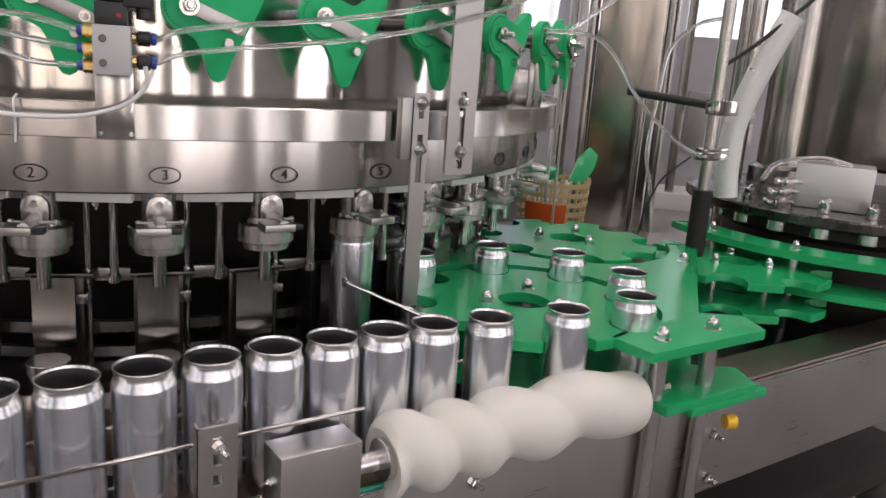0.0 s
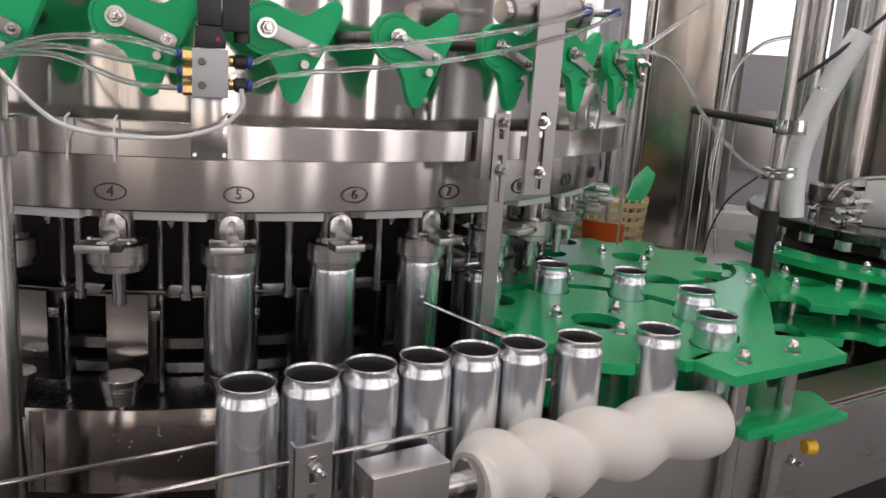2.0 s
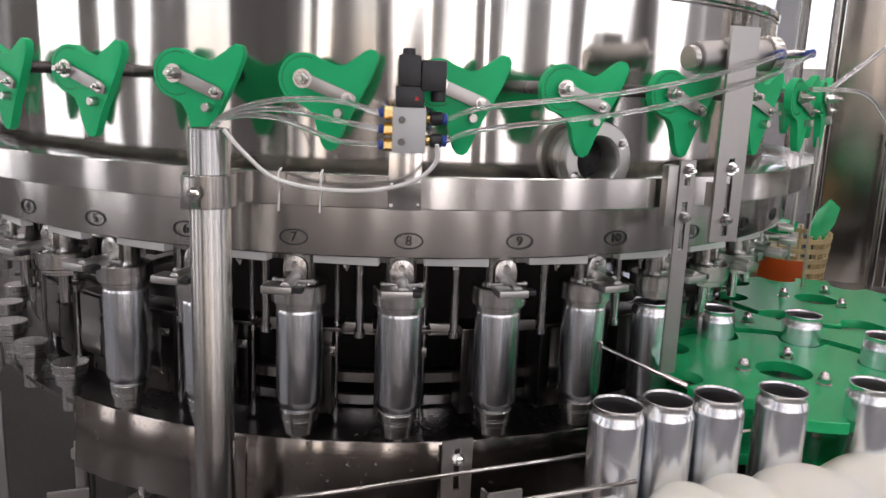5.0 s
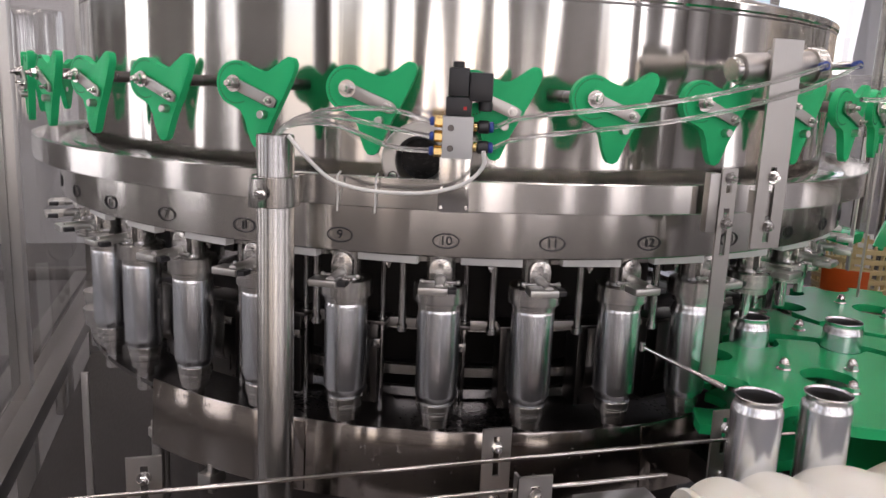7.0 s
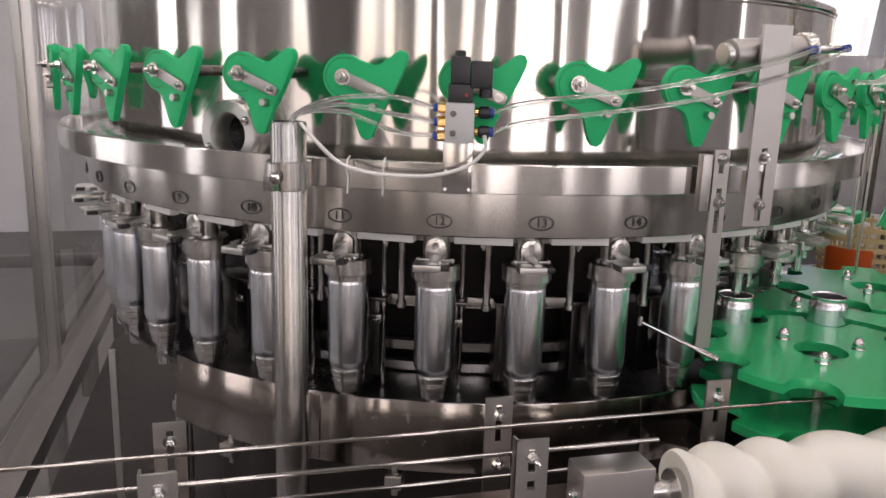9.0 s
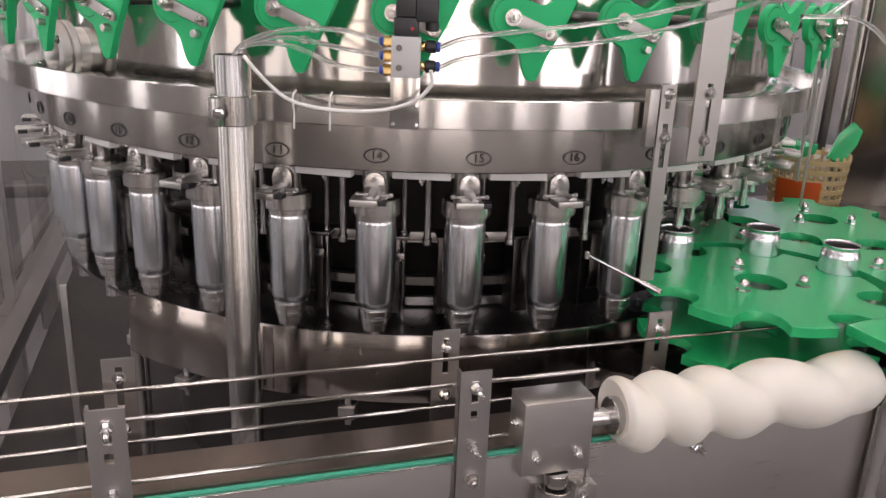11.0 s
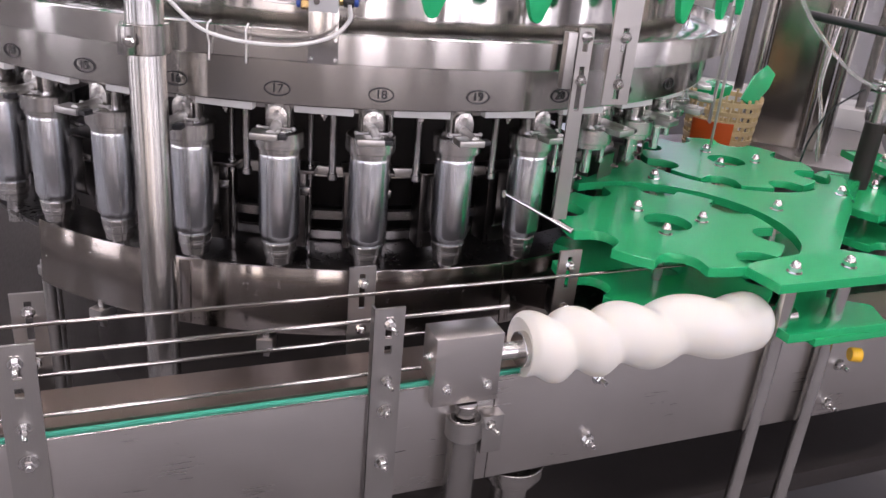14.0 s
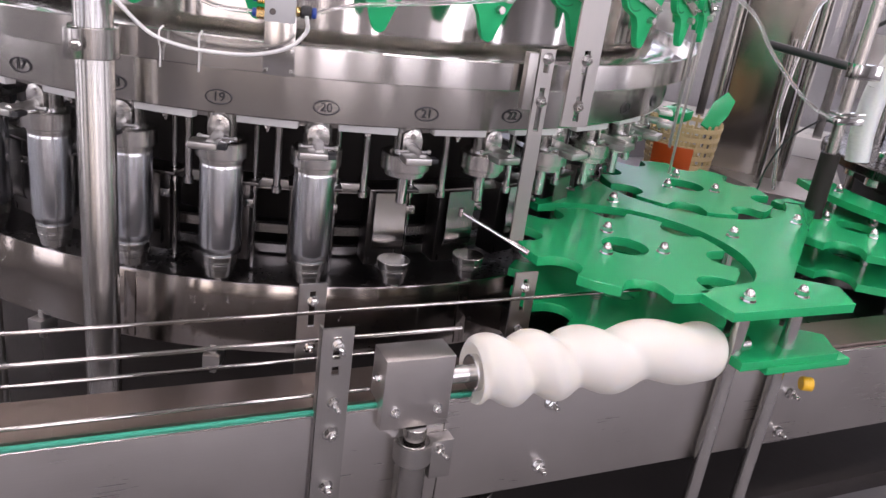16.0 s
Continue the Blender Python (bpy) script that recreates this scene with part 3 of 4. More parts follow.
    for s in (-1, 1):
        bm = bmesh.new()
        bolt(bm, m @ Vector((0.037 * s, 0.023 * s, 0.052)), m.to_3x3() @ Vector((0, 0, 1)), 0.005, 0.010)
        part("bolt", bm, M_CHROME, sg)


CAM_LAG = 1.6


# ---- what stands round the carousel ----
def guard_band():
    band = thing("guard_band", "polished steel guard ring round the filler", "machine guard")
    bm = bmesh.new()
    lathe(bm, [(0.9285, 1.428), (0.9335, 1.428), (0.9345, 1.429), (0.9345, 1.4695), (0.9335, 1.4705), (0.9285, 1.4705)], 200)
    part("ring", bm, M_BAND, band)
    # plate that carries the valve block
    m = about(-106.1)
    bm = bmesh.new()
    box(bm, 0.9350, 0.9385, -0.021, 0.021, 1.4275, 1.512, 0.0008, m)
    plate = part("valve_plate", bm, M_BAND, band)
    for y in (-0.017, 0.017):
        for z in (1.434, 1.462):
            bm = bmesh.new()
            rod(bm, m @ Vector((0.9384, y, z)), m @ Vector((0.941, y, z)), 0.0027, 10)
            part("screw", bm, M_CHROME, plate)
    # slotted hangers
    bm = bmesh.new()
    x, y = 0.131, -0.947
    for a, b in ((-0.0125, -0.0045), (0.0045, 0.0125)):
        box(bm, x + a, x + b, y - 0.004, y, 1.19, 1.497)
    for a, b in ((1.19, 1.372), (1.440, 1.462), (1.490, 1.497)):
        box(bm, x - 0.0045, x + 0.0045, y - 0.004, y, a, b)
    h = part("hanger", bm, M_STRIP, band, "slotted steel hanger strip")
    for z in (1.484, 1.419):
        bm = bmesh.new()
        bolt(bm, (x, y - 0.004, z), (0, -1, 0), 0.006, 0.014)
        part("bolt", bm, M_CHROME, h)
    bm = bmesh.new()
    box(bm, x - 0.030, x - 0.0135, y - 0.002, y + 0.012, 1.405, 1.49, 0.001)
    part("angle", bm, M_STRIP, h)
    bm = bmesh.new()
    rod(bm, (0.062, -0.885, 1.214), (0.121, -1.000, 1.192), 0.0030, 12)
    rod(bm, (0.108, -0.974, 1.197), (0.124, -1.006, 1.191), 0.0046, 12)
    rod(bm, (0.060, -0.88, 1.207), (0.060, -0.88, 1.221), 0.0042, 12)
    part("trip_rod", bm, M_CHROME, h, "thin steel feeler rod")
    bm = bmesh.new()
    x, y = 0.186, -0.948
    for a, b in ((-0.0235, -0.005), (0.005, 0.0235)):
        box(bm, x + a, x + b, y - 0.005 - 0.018, y - 0.018, 1.386, 1.676)
    for a, b in ((1.386, 1.394), (1.502, 1.676)):
        box(bm, x - 0.005, x + 0.005, y - 0.023, y - 0.018, a, b)
    box(bm, x - 0.012, x + 0.012, y - 0.018, y + 0.010, 1.432, 1.466)
    h = part("cylinder_bracket", bm, M_STRIP, band, "slotted steel bracket plate")
    for z in (1.488, 1.418):
        bm = bmesh.new()
        bolt(bm, (x, y - 0.023, z), (0, -1, 0), 0.006, 0.012)
        part("bolt", bm, M_CHROME, h)
    # short posts round the far side of the band
    for a in (-52, -46, -40, -30):
        bm = bmesh.new()
        box(bm, 0.935, 0.939, -0.012, 0.012, 1.22 if a in (-46, -30) else 1.38, 1.52, 0.0008, about(a))
        part("hanger", bm, M_STRIP, band)


def air_cylinder():
    c = thing("air_cylinder", "round steel air cylinder bolted to the bracket plate", "air cylinder")
    a, b = Vector((0.130, -0.942, 1.634)), Vector((0.268, -0.934, 1.644))
    d = (b - a).normalized()
    bm = bmesh.new()
    rod(bm, a, b - d * 0.018, 0.0215, 28)
    part("barrel", bm, M_STRIP, c)
    bm = bmesh.new()
    rod(bm, b - d * 0.018, b, 0.0265, 28)
    part("end_cap", bm, M_CAST, c)
    bm = bmesh.new()
    rod(bm, a - d * 0.012, a, 0.017, 20)
    part("end_cap", bm, M_CAST, c)
    bm = bmesh.new()
    bolt(bm, b, d, 0.008, 0.012)
    part("nut", bm, M_CHROME, c)
    bm = bmesh.new()
    rod(bm, b, b + d * 0.074, 0.0062, 14)
    part("piston_rod", bm, M_CAST, c)
    for off in ((-0.008, -0.026, -0.001), (0.066, -0.006, 0.004)):
        bm = bmesh.new()
        p = b - d * 0.01 + Vector(off)
        rod(bm, p, p + Vector((0.0, -0.012, 0.002)), 0.0065, 12)
        part("port", bm, M_BLUE, c, "blue push-in port")
    bm = bmesh.new()
    box(bm, 0.172, 0.20, -0.9655, -0.945, 1.612, 1.662, 0.001)
    part("mount", bm, M_STRIP, c)


def valve_block():
    m = pose(-0.262, -0.912, 0, 0, 0, -16)
    v = thing("solenoid_valve", "grey air valve block with black coil and brass fittings", "air valve", m=m)
    bm = bmesh.new()
    box(bm, -0.0195, 0.0195, -0.034, -0.006, 1.504, 1.5575, 0.0015)
    box(bm, -0.015, 0.015, -0.006, 0.012, 1.504, 1.53)
    part("body", bm, M_GREY, v)
    bm = bmesh.new()
    box(bm, -0.0165, 0.0165, -0.034, -0.008, 1.558, 1.582, 0.0015)
    part("pilot", bm, M_BLACK, v)
    bm = bmesh.new()
    box(bm, -0.014, 0.012, -0.036, -0.006, 1.5825, 1.618, 0.002)
    rod(bm, (-0.002, -0.02, 1.617), (-0.002, -0.02, 1.626), 0.0075, 14)
    part("coil", bm, M_BLACK, v)
    bm = bmesh.new()
    box(bm, 0.0125, 0.042, -0.038, -0.008, 1.577, 1.613, 0.003)
    rod(bm, (0.034, -0.022, 1.565), (0.034, -0.022, 1.578), 0.009, 14)
    part("plug", bm, M_BLACK, v, "black cable plug")
    bm = bmesh.new()
    box(bm, 0.006, 0.010, -0.0355, -0.0335, 1.566, 1.570)
    part("indicator", bm, M_RED, v)
    for z in (1.517, 1.543):
        bm = bmesh.new()
        rod(bm, (-0.009, -0.0338, z), (-0.009, -0.0365, z), 0.0042, 12)
        part("screw", bm, M_DARK, v)
    for z in (1.512, 1.531, 1.550):
        bm = bmesh.new()
        lathe(bm, [(0, 0), (0.0078, 0), (0.0078, 0.010), (0.0066, 0.011), (0, 0.011)], 6, closed=False, m=Matrix.Translation((-0.0195, -0.020, z)) @ pose(0, 0, 0, 0, -90, 0))
        f = part("fitting", bm, M_BRASS, v, "brass hexagon fitting")
        bm = bmesh.new()
        rod(bm, (-0.0302, -0.020, z), (-0.036, -0.020, z), 0.0058, 12)
        part("collet", bm, M_BLUE, f)
    for z in (1.519, 1.545):
        bm = bmesh.new()
        rod(bm, (0.0195, -0.020, z), (0.026, -0.020, z), 0.0066, 12)
        f = part("fitting", bm, M_BRASS, v)
        bm = bmesh.new()
        rod(bm, (0.026, -0.020, z), (0.040, -0.020, z), 0.0085, 14)
        part("elbow", bm, M_BLACK, f)
        bm = bmesh.new()
        rod(bm, (0.040, -0.020, z), (0.046, -0.020, z), 0.0072, 14)
        part("collet", bm, M_BLUE, f, "blue collet ring")
    w = lambda p: m @ Vector(p)
    end = Vector((-0.488, -0.842, 1.527))
    for i, z in enumerate((1.512, 1.531, 1.550)):
        bm = bmesh.new()
        p = w((-0.036, -0.020, z))
        tube(bm, [p, p + Vector((-0.05, 0.012, 0.004 + 0.004 * i)), p.lerp(end, 0.62) + Vector((0, -0.012, 0.018 + 0.003 * i)), end + Vector((0.022, -0.004, 0.010 + 0.003 * i)), end + Vector((0, 0.004 * i, -0.005)), end + Vector((-0.004, 0.004 * i, -0.03))], 0.0033)
        solid("air_tube", bm, M_TUBE, "milky air tube from the valve to the post", "air tube", "air tubes")
    ends = (Vector((0.322, -0.956, 1.648)), Vector((0.247, -0.976, 1.644)))
    for z, q, s in ((1.545, ends[1], 0.0), (1.519, ends[0], 0.008)):
        bm = bmesh.new()
        p = w((0.046, -0.020, z))
        tube(bm, [p, p + Vector((0.045, -0.016, 0.016)), p.lerp(q, 0.45) + Vector((0, -0.045, -0.004 - s)), p.lerp(q, 0.8) + Vector((0, -0.022, -0.006 - s)), q], 0.0031)
        solid("air_tube", bm, M_TUBE, "milky air tube from the valve to the cylinder", "air tube", "air tubes")
    bm = bmesh.new()
    p = w((0.026, -0.024, 1.517))
    tube(bm, [end + Vector((0.012, -0.02, -0.004)), end + Vector((0.03, -0.030, -0.026)), Vector((-0.425, -0.872, 1.470)), Vector((-0.392, -0.885, 1.4585)), Vector((-0.35, -0.902, 1.4545)), Vector((-0.30, -0.922, 1.4575)), Vector((-0.258, -0.94, 1.472)), Vector((-0.236, -0.947, 1.495)), w((0.034, -0.030, 1.515))], 0.0027)
    solid("control_cable", bm, M_CABLE, "white control cable tied to the guard ring", "cable")
    for a in (-115.6, -112.4):
        bm = bmesh.new()
        mm = about(a)
        tube(bm, [mm @ Vector((0.9365, 0.0, 1.475)), mm @ Vector((0.950, 0.0, 1.470)), mm @ Vector((0.951, 0.0, 1.455)), mm @ Vector((0.941, -0.002, 1.445)), mm @ Vector((0.9395, -0.003, 1.421))], 0.0014, 6)
        solid("cable_tie", bm, M_CABLE, "white cable tie with a hanging tail", "cable tie", "cable ties")


def corner_post():
    x, y = -0.490, -0.826
    p = thing("support_post", "round polished steel post clamped to the guard ring", "post", m=pose(x, y, 0))
    bm = bmesh.new()
    lathe(bm, [(0, 0), (0.0255, 0), (0.0255, 1.519), (0.0245, 1.522), (0.0215, 1.522), (0.0215, 1.49), (0, 1.49)], 120, closed=False)
    part("tube", bm, M_POST, p)
    bm = bmesh.new()
    lathe(bm, [(0.0258, 1.426), (0.0315, 1.426), (0.0325, 1.427), (0.0325, 1.466), (0.0315, 1.467), (0.0258, 1.467)], 96)
    box(bm, -0.012, 0.012, 0.028, 0.052, 1.428, 1.465, 0.001, pose(0, 0, 0, 0, 0, -30))
    box(bm, -0.046, -0.026, -0.014, 0.004, 1.427, 1.466, 0.0015, pose(0, 0, 0, 0, 0, 40))
    c = part("clamp", bm, M_POST, p, "polished split clamp")
    bm = bmesh.new()
    bolt(bm, (-0.022, -0.038, 1.446), (-0.2, -1, 0), 0.0055, 0.008)
    part("bolt", bm, M_CHROME, c)
    bm = bmesh.new()
    lathe(bm, [(0, 0), (0.06, 0), (0.06, 0.012), (0, 0.012)], 32, closed=False)
    part("foot_plate", bm, M_PLATE, p)


def base_frame():
    b = thing("machine_base", "wet steel base ring and frame under the carousel", "machine base")
    bm = bmesh.new()
    lathe(bm, [(0.853, 0.948), (0.857, 0.948), (0.850, 1.066), (0.849, 1.068), (0.846, 1.068)], 130, a0=-143, a1=60)
    skirt = part("skirt", bm, M_SKIRT, b, "wet polished steel skirt")
    for a in (-121.5, -101.0, -83.0, -64.0):
        bm = bmesh.new()
        box(bm, -0.0015, 0.0025, -0.010, 0.010, -0.057, 0.057, 0.0008, about(a) @ pose(0.8535, 0, 1.0075, 0, -3.4, 0))
        part("seam_strip", bm, M_SKIRT, skirt)
    # round feet and drain pipes under the open end of the skirt
    for a, q, z0, z1 in ((-147, 0.80, 0.55, 1.02), (-143.5, 0.84, 0.55, 0.985)):
        bm = bmesh.new()
        c = Vector((q * math.cos(radians(a)), q * math.sin(radians(a)), 0))
        rod(bm, c + Vector((0, 0, z0)), c + Vector((0, 0, z1)), 0.011, 16)
        rod(bm, c + Vector((0, 0, z1 - 0.03)), c + Vector((0, 0, z1 - 0.012)), 0.016, 6)
        part("drain_pipe", bm, M_STRIP, b)
    rng = random.Random(5)
    bm = bmesh.new()
    for i in range(420):
        a, z, q = radians(-142 + 70 * rng.random() ** 1.7), rng.uniform(0.955, 1.062), rng.uniform(0.0005, 0.0021)
        d = 0.8502 + (1.066 - z) * 0.0593
        c = Vector((d * math.cos(a), d * math.sin(a), z))
        lathe(bm, [(q, 0), (q * 0.8, q * 0.5), (q * 0.4, q * 0.75), (0, q * 0.8)], 8, closed=False, m=Matrix.Translation(c) @ Vector((math.cos(a), math.sin(a), 0.0593)).to_track_quat("Z", "Y").to_matrix().to_4x4())
    solid("water_drops", bm, M_DROP, "small water drops clinging to the steel skirt", "water drops", kind="stuff")
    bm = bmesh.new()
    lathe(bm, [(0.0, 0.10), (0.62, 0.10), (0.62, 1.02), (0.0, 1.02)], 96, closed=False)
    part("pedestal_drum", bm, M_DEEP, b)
    for a in (-133, -112, -90, -60, -30):
        bm = bmesh.new()
        box(bm, 0.835, 0.872, -0.014, 0.014, 0.918, 0.940, 0.001, about(a))
        box(bm, 0.850, 0.858, -0.005, 0.005, 0.90, 0.953, 0.001, about(a))
        part("bracket", bm, M_STRIP, b)
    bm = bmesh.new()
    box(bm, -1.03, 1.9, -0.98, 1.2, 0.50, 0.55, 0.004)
    part("table", bm, M_DEEP, b, "near-black drip table")
    bm = bmesh.new()
    box(bm, -0.803, -0.791, -0.47, -0.462, 0.55, 1.07, 0.001)
    part("flat_post", bm, M_STRIP, b)
    for x in (-1.0, 0.2, 1.8):
        for y in (-0.92, 1.1):
            bm = bmesh.new()
            box(bm, x - 0.04, x + 0.04, y - 0.04, y + 0.04, 0, 0.50, 0.003)
            part("leg", bm, M_PLATE, b)


# ---- the conveyor ----
def conveyor():
    c = thing("conveyor", "steel slat conveyor with green wear strip and side panels", "conveyor")
    for x0, x1 in ((-2.6, -0.0605), (-0.0585, 2.6)):
        bm = bmesh.new()
        box(bm, x0, x1, -1.158, -1.1555, 0.866, 1.041, 0.0006)
        box(bm, x0, x1, -1.1555, -1.140, 1.0385, 1.041)
        part("side_panel", bm, M_PLATE, c, "brushed steel side panel")
    bm = bmesh.new()
    box(bm, -2.6, 2.6, -1.066, -1.063, 0.87, 1.040)
    part("rear_panel", bm, M_PLATE, c)
    bm = bmesh.new()
    box(bm, -2.6, 0.48, -1.1540, -1.1490, 1.0435, 1.0472, 0.0008)
    part("wear_strip", bm, M_TEAL, c, "blue-green plastic wear strip")
    # added chrome strip that draws the glint along the panel's top edge
    bm = bmesh.new()
    box(bm, -2.6, 2.6, -1.1595, -1.1490, 1.0412, 1.0433, 0.0006)
    part("edge_glint", bm, M_CHROME, c, "bright strip added for the glint on the panel edge")
    bm = bmesh.new()
    box(bm, -2.6, 2.6, -1.1405, -1.0665, 0.99, 1.03)
    part("bed", bm, M_DARK, c)
    bm = bmesh.new()
    box(bm, -0.01903, 0.01903, -1.1475, -1.0640, 1.0438, 1.05)
    slat = mesh_of("slat", bm, M_SLAT)
    for i in range(-66, 67):
        part("slat", slat, None, c, m=pose(i * 0.0381, 0, 0))
    for x, zz in ((0.111, (1.017, 0.904)), (0.609, (0.970, 0.890)), (-1.4, (1.02, 0.94))):
        for z in zz:
            bm = bmesh.new()
            bolt(bm, (x, -1.158, z), (0, -1, 0), 0.0075, 0.022)
            part("bolt", bm, M_CHROME, c)
    for x in (-1.6, 0.010, 1.5):
        bm = bmesh.new()
        rod(bm, (x, -1.115, 0), (x, -1.115, 0.88), 0.03, 24)
        rod(bm, (x, -1.115, 0.836), (x, -1.115, 0.858), 0.050, 32)
        rod(bm, (x, -1.115, 0.824), (x, -1.115, 0.835), 0.043, 32)
        part("leg", bm, M_POST, c)
    return c


def rail_posts():
    # slotted strips on both sides and the round rails that they hold
    for x in (-1.08, -0.654, -0.228):
        p = thing("rail_bracket", "slotted steel strip bracket bolted to the conveyor side", "bracket", "front rail brackets", m=pose(x, -1.161, 0))
        bm = bmesh.new()
        for a, b in ((-0.0205, -0.005), (0.005, 0.0205)):
            box(bm, a, b, -0.004, 0, 0.80, 1.172)
        for a, b in ((0.80, 1.105), (1.118, 1.128), (1.160, 1.172)):
            box(bm, -0.005, 0.005, -0.004, 0, a, b)
        box(bm, -0.0205, -0.0175, -0.0041, 0.012, 0.80, 1.172)
        part("strip", bm, M_STRIP, p)
        for z, s, o in ((1.150, 0.0056, 0.022), (1.066, 0.0056, 0.022), (1.019, 0.0075, 0.012), (0.935, 0.0068, 0.016)):
            bm = bmesh.new()
            bolt(bm, (0, -0.004, z), (0.1, -1, -0.1), s, o)
            part("bolt", bm, M_CHROME, p)
    for x in (-1.08, -0.652, -0.223, 0.117):
        p = thing("rail_bracket", "slotted steel strip bracket behind the conveyor", "bracket", "rear rail brackets", m=pose(x, -1.024, 0))
        bm = bmesh.new()
        for a, b in ((-0.0195, -0.0045), (0.0045, 0.0195)):
            box(bm, a, b, 0, 0.004, 0.93, 1.166)
        for a, b in ((0.93, 1.10), (1.155, 1.166)):
            box(bm, -0.0045, 0.0045, 0, 0.004, a, b)
        part("strip", bm, M_STRIP, p)
        for z in (1.1405, 1.067):
            bm = bmesh.new()
            bolt(bm, (0, 0, z), (0, -1, 0), 0.0056, 0.012)
            part("bolt", bm, M_CHROME, p)
    for name, x0, x1, y, z in (("rear", -2.6, 0.335, -1.036, 1.1285), ("rear", -2.6, -0.06, -1.036, 1.0545), ("front", -2.6, -0.045, -1.139, 1.1435), ("front", -2.6, -0.17, -1.139, 1.062)):
        bm = bmesh.new()
        rod(bm, (x0, y, z), (x1, y, z), 0.0029, 16)
        solid("guide_rail", bm, M_RAIL, "thin round polished steel %s guide rail" % name, "guide rail", "guide rails")


def screw_profile(x):
    """Stations before the gate, by place along the conveyor."""
    return float(np.interp(x, CHAIN_X[::-1], CHAIN_W[::-1]))


CHAIN_W = [4.18, 4.59, 5.01, 5.59, 6.01, 6.59, 7.01, 7.59, 8.0, 8.6, 9.0, 10.0, 12.0, 40.0]
CHAIN_X = [0.358, 0.293, 0.233, 0.166, 0.124, 0.081, 0.050, 0.010, -0.020, -0.062, -0.091, -0.163, -0.308, -2.338]
SCREW_AXIS = (-1.154, 1.080)


def screw():
    s = thing("feed_screw", "white nylon timing screw with deep rounded grooves", "timing screw", m=pose(0, SCREW_AXIS[0], SCREW_AXIS[1]))
    bm = bmesh.new()
    n, k = 230, 56
    rings = []
    x0, x1 = -0.024, 0.408
    wx = np.array([screw_profile(x0 + (x1 - x0) * i / n) for i in range(n + 1)])
    pad = np.pad(wx, 12, mode="reflect", reflect_type="odd")
    wx = np.convolve(pad, np.ones(25) / 25, "valid")
    for i in range(n + 1):
        x = x0 + (x1 - x0) * i / n
        ring = []
        for j in range(k):
            a = 2 * math.pi * j / k
            g = abs(math.sin(math.pi * (wx[i] + (math.degrees(a) - 266) / 360)))
            rad = 0.0385 + 0.0155 * (math.sqrt(g * g + 0.05) - 0.224) / 0.801
            e = (x - x0) / 0.010
            if e < 1:
                rad -= 0.006 * (1 - e) ** 2
            e = (x1 - x) / 0.035
            if e < 1:
                rad = 0.030 + (rad - 0.030) * (1 - (1 - e) ** 3)
            ring.append(bm.verts.new((x, rad * math.cos(a), rad * math.sin(a))))
        rings.append(ring)
    for p, q in zip(rings, rings[1:]):
        for j in range(k):
            bm.faces.new((p[j], p[(j + 1) % k], q[(j + 1) % k], q[j]))
    for ring, sx in ((rings[0], 0.012), (rings[-1], -0.004)):
        c = bm.verts.new((ring[0].co.x + sx, 0, 0))
        for j in range(k):
            bm.faces.new((ring[j], ring[(j + 1) % k], c))
    part("screw_body", bm, M_WHITE, s)
    bm = bmesh.new()
    rod(bm, (-0.075, 0, 0), (0.475, 0, 0), 0.0125, 20)
    rod(bm, (-0.030, 0, 0), (-0.016, 0, 0), 0.026, 24)
    part("shaft", bm, M_CAST, s)
    return s


def screw_bearing():
    b = thing("screw_bearing", "brushed steel bearing block on a round post", "bearing block")
    bm = bmesh.new()
    box(bm, -0.162, -0.064, -1.1725, -1.124, 1.016, 1.1215, 0.0012)
    part("block", bm, M_PLATE, b)
    for x in (-0.143, -0.082):
        bm = bmesh.new()
        bolt(bm, (x, -1.1725, 1.043), (0, -1, 0), 0.0048, 0.010)
        part("bolt", bm, M_CHROME, b)
    bm = bmesh.new()
    bolt(bm, (-0.162, -1.150, 1.085), (-1, 0, 0), 0.0042, 0.008)
    part("bolt", bm, M_CHROME, b)
    bm = bmesh.new()
    rod(bm, (-0.108, -1.168, 0.995), (-0.108, -1.168, 1.014), 0.016, 24)
    rod(bm, (-0.108, -1.168, 0.40), (-0.108, -1.168, 0.992), 0.0225, 28)
    part("post", bm, M_POST, b)
    bm = bmesh.new()
    lathe(bm, [(0.0228, 0.962), (0.027, 0.962), (0.027, 0.992), (0.0228, 0.992)], 28, (-0.108, -1.168))
    box(bm, -0.084, -0.052, -1.180, -1.1585, 0.93, 0.992, 0.001)
    cl = part("clamp", bm, M_STRIP, b)
    bm = bmesh.new()
    bolt(bm, (-0.073, -1.180, 0.979), (0.1, -1, 0), 0.0056, 0.022)
    part("bolt", bm, M_CHROME, cl)


# ---- star wheels and their guides ----
def star_outline(n=8, big=0.196, pitch=STAR_R, pocket=0.0355, turn=0.0):
    """Round the edge of a star wheel with n round pockets; pocket 0 lies at bearing 0."""
    pts = []
    steps = 240
    for i in range(steps):
        a = 2 * math.pi * i / steps
        d = (a + math.pi / n) % (2 * math.pi / n) - math.pi / n
        r = big
        disc = pocket ** 2 - (pitch * math.sin(d)) ** 2
        if disc > 0:
            r = min(big, pitch * math.cos(d) - math.sqrt(disc))
        pts.append((r * math.cos(a + turn), r * math.sin(a + turn)))
    return pts


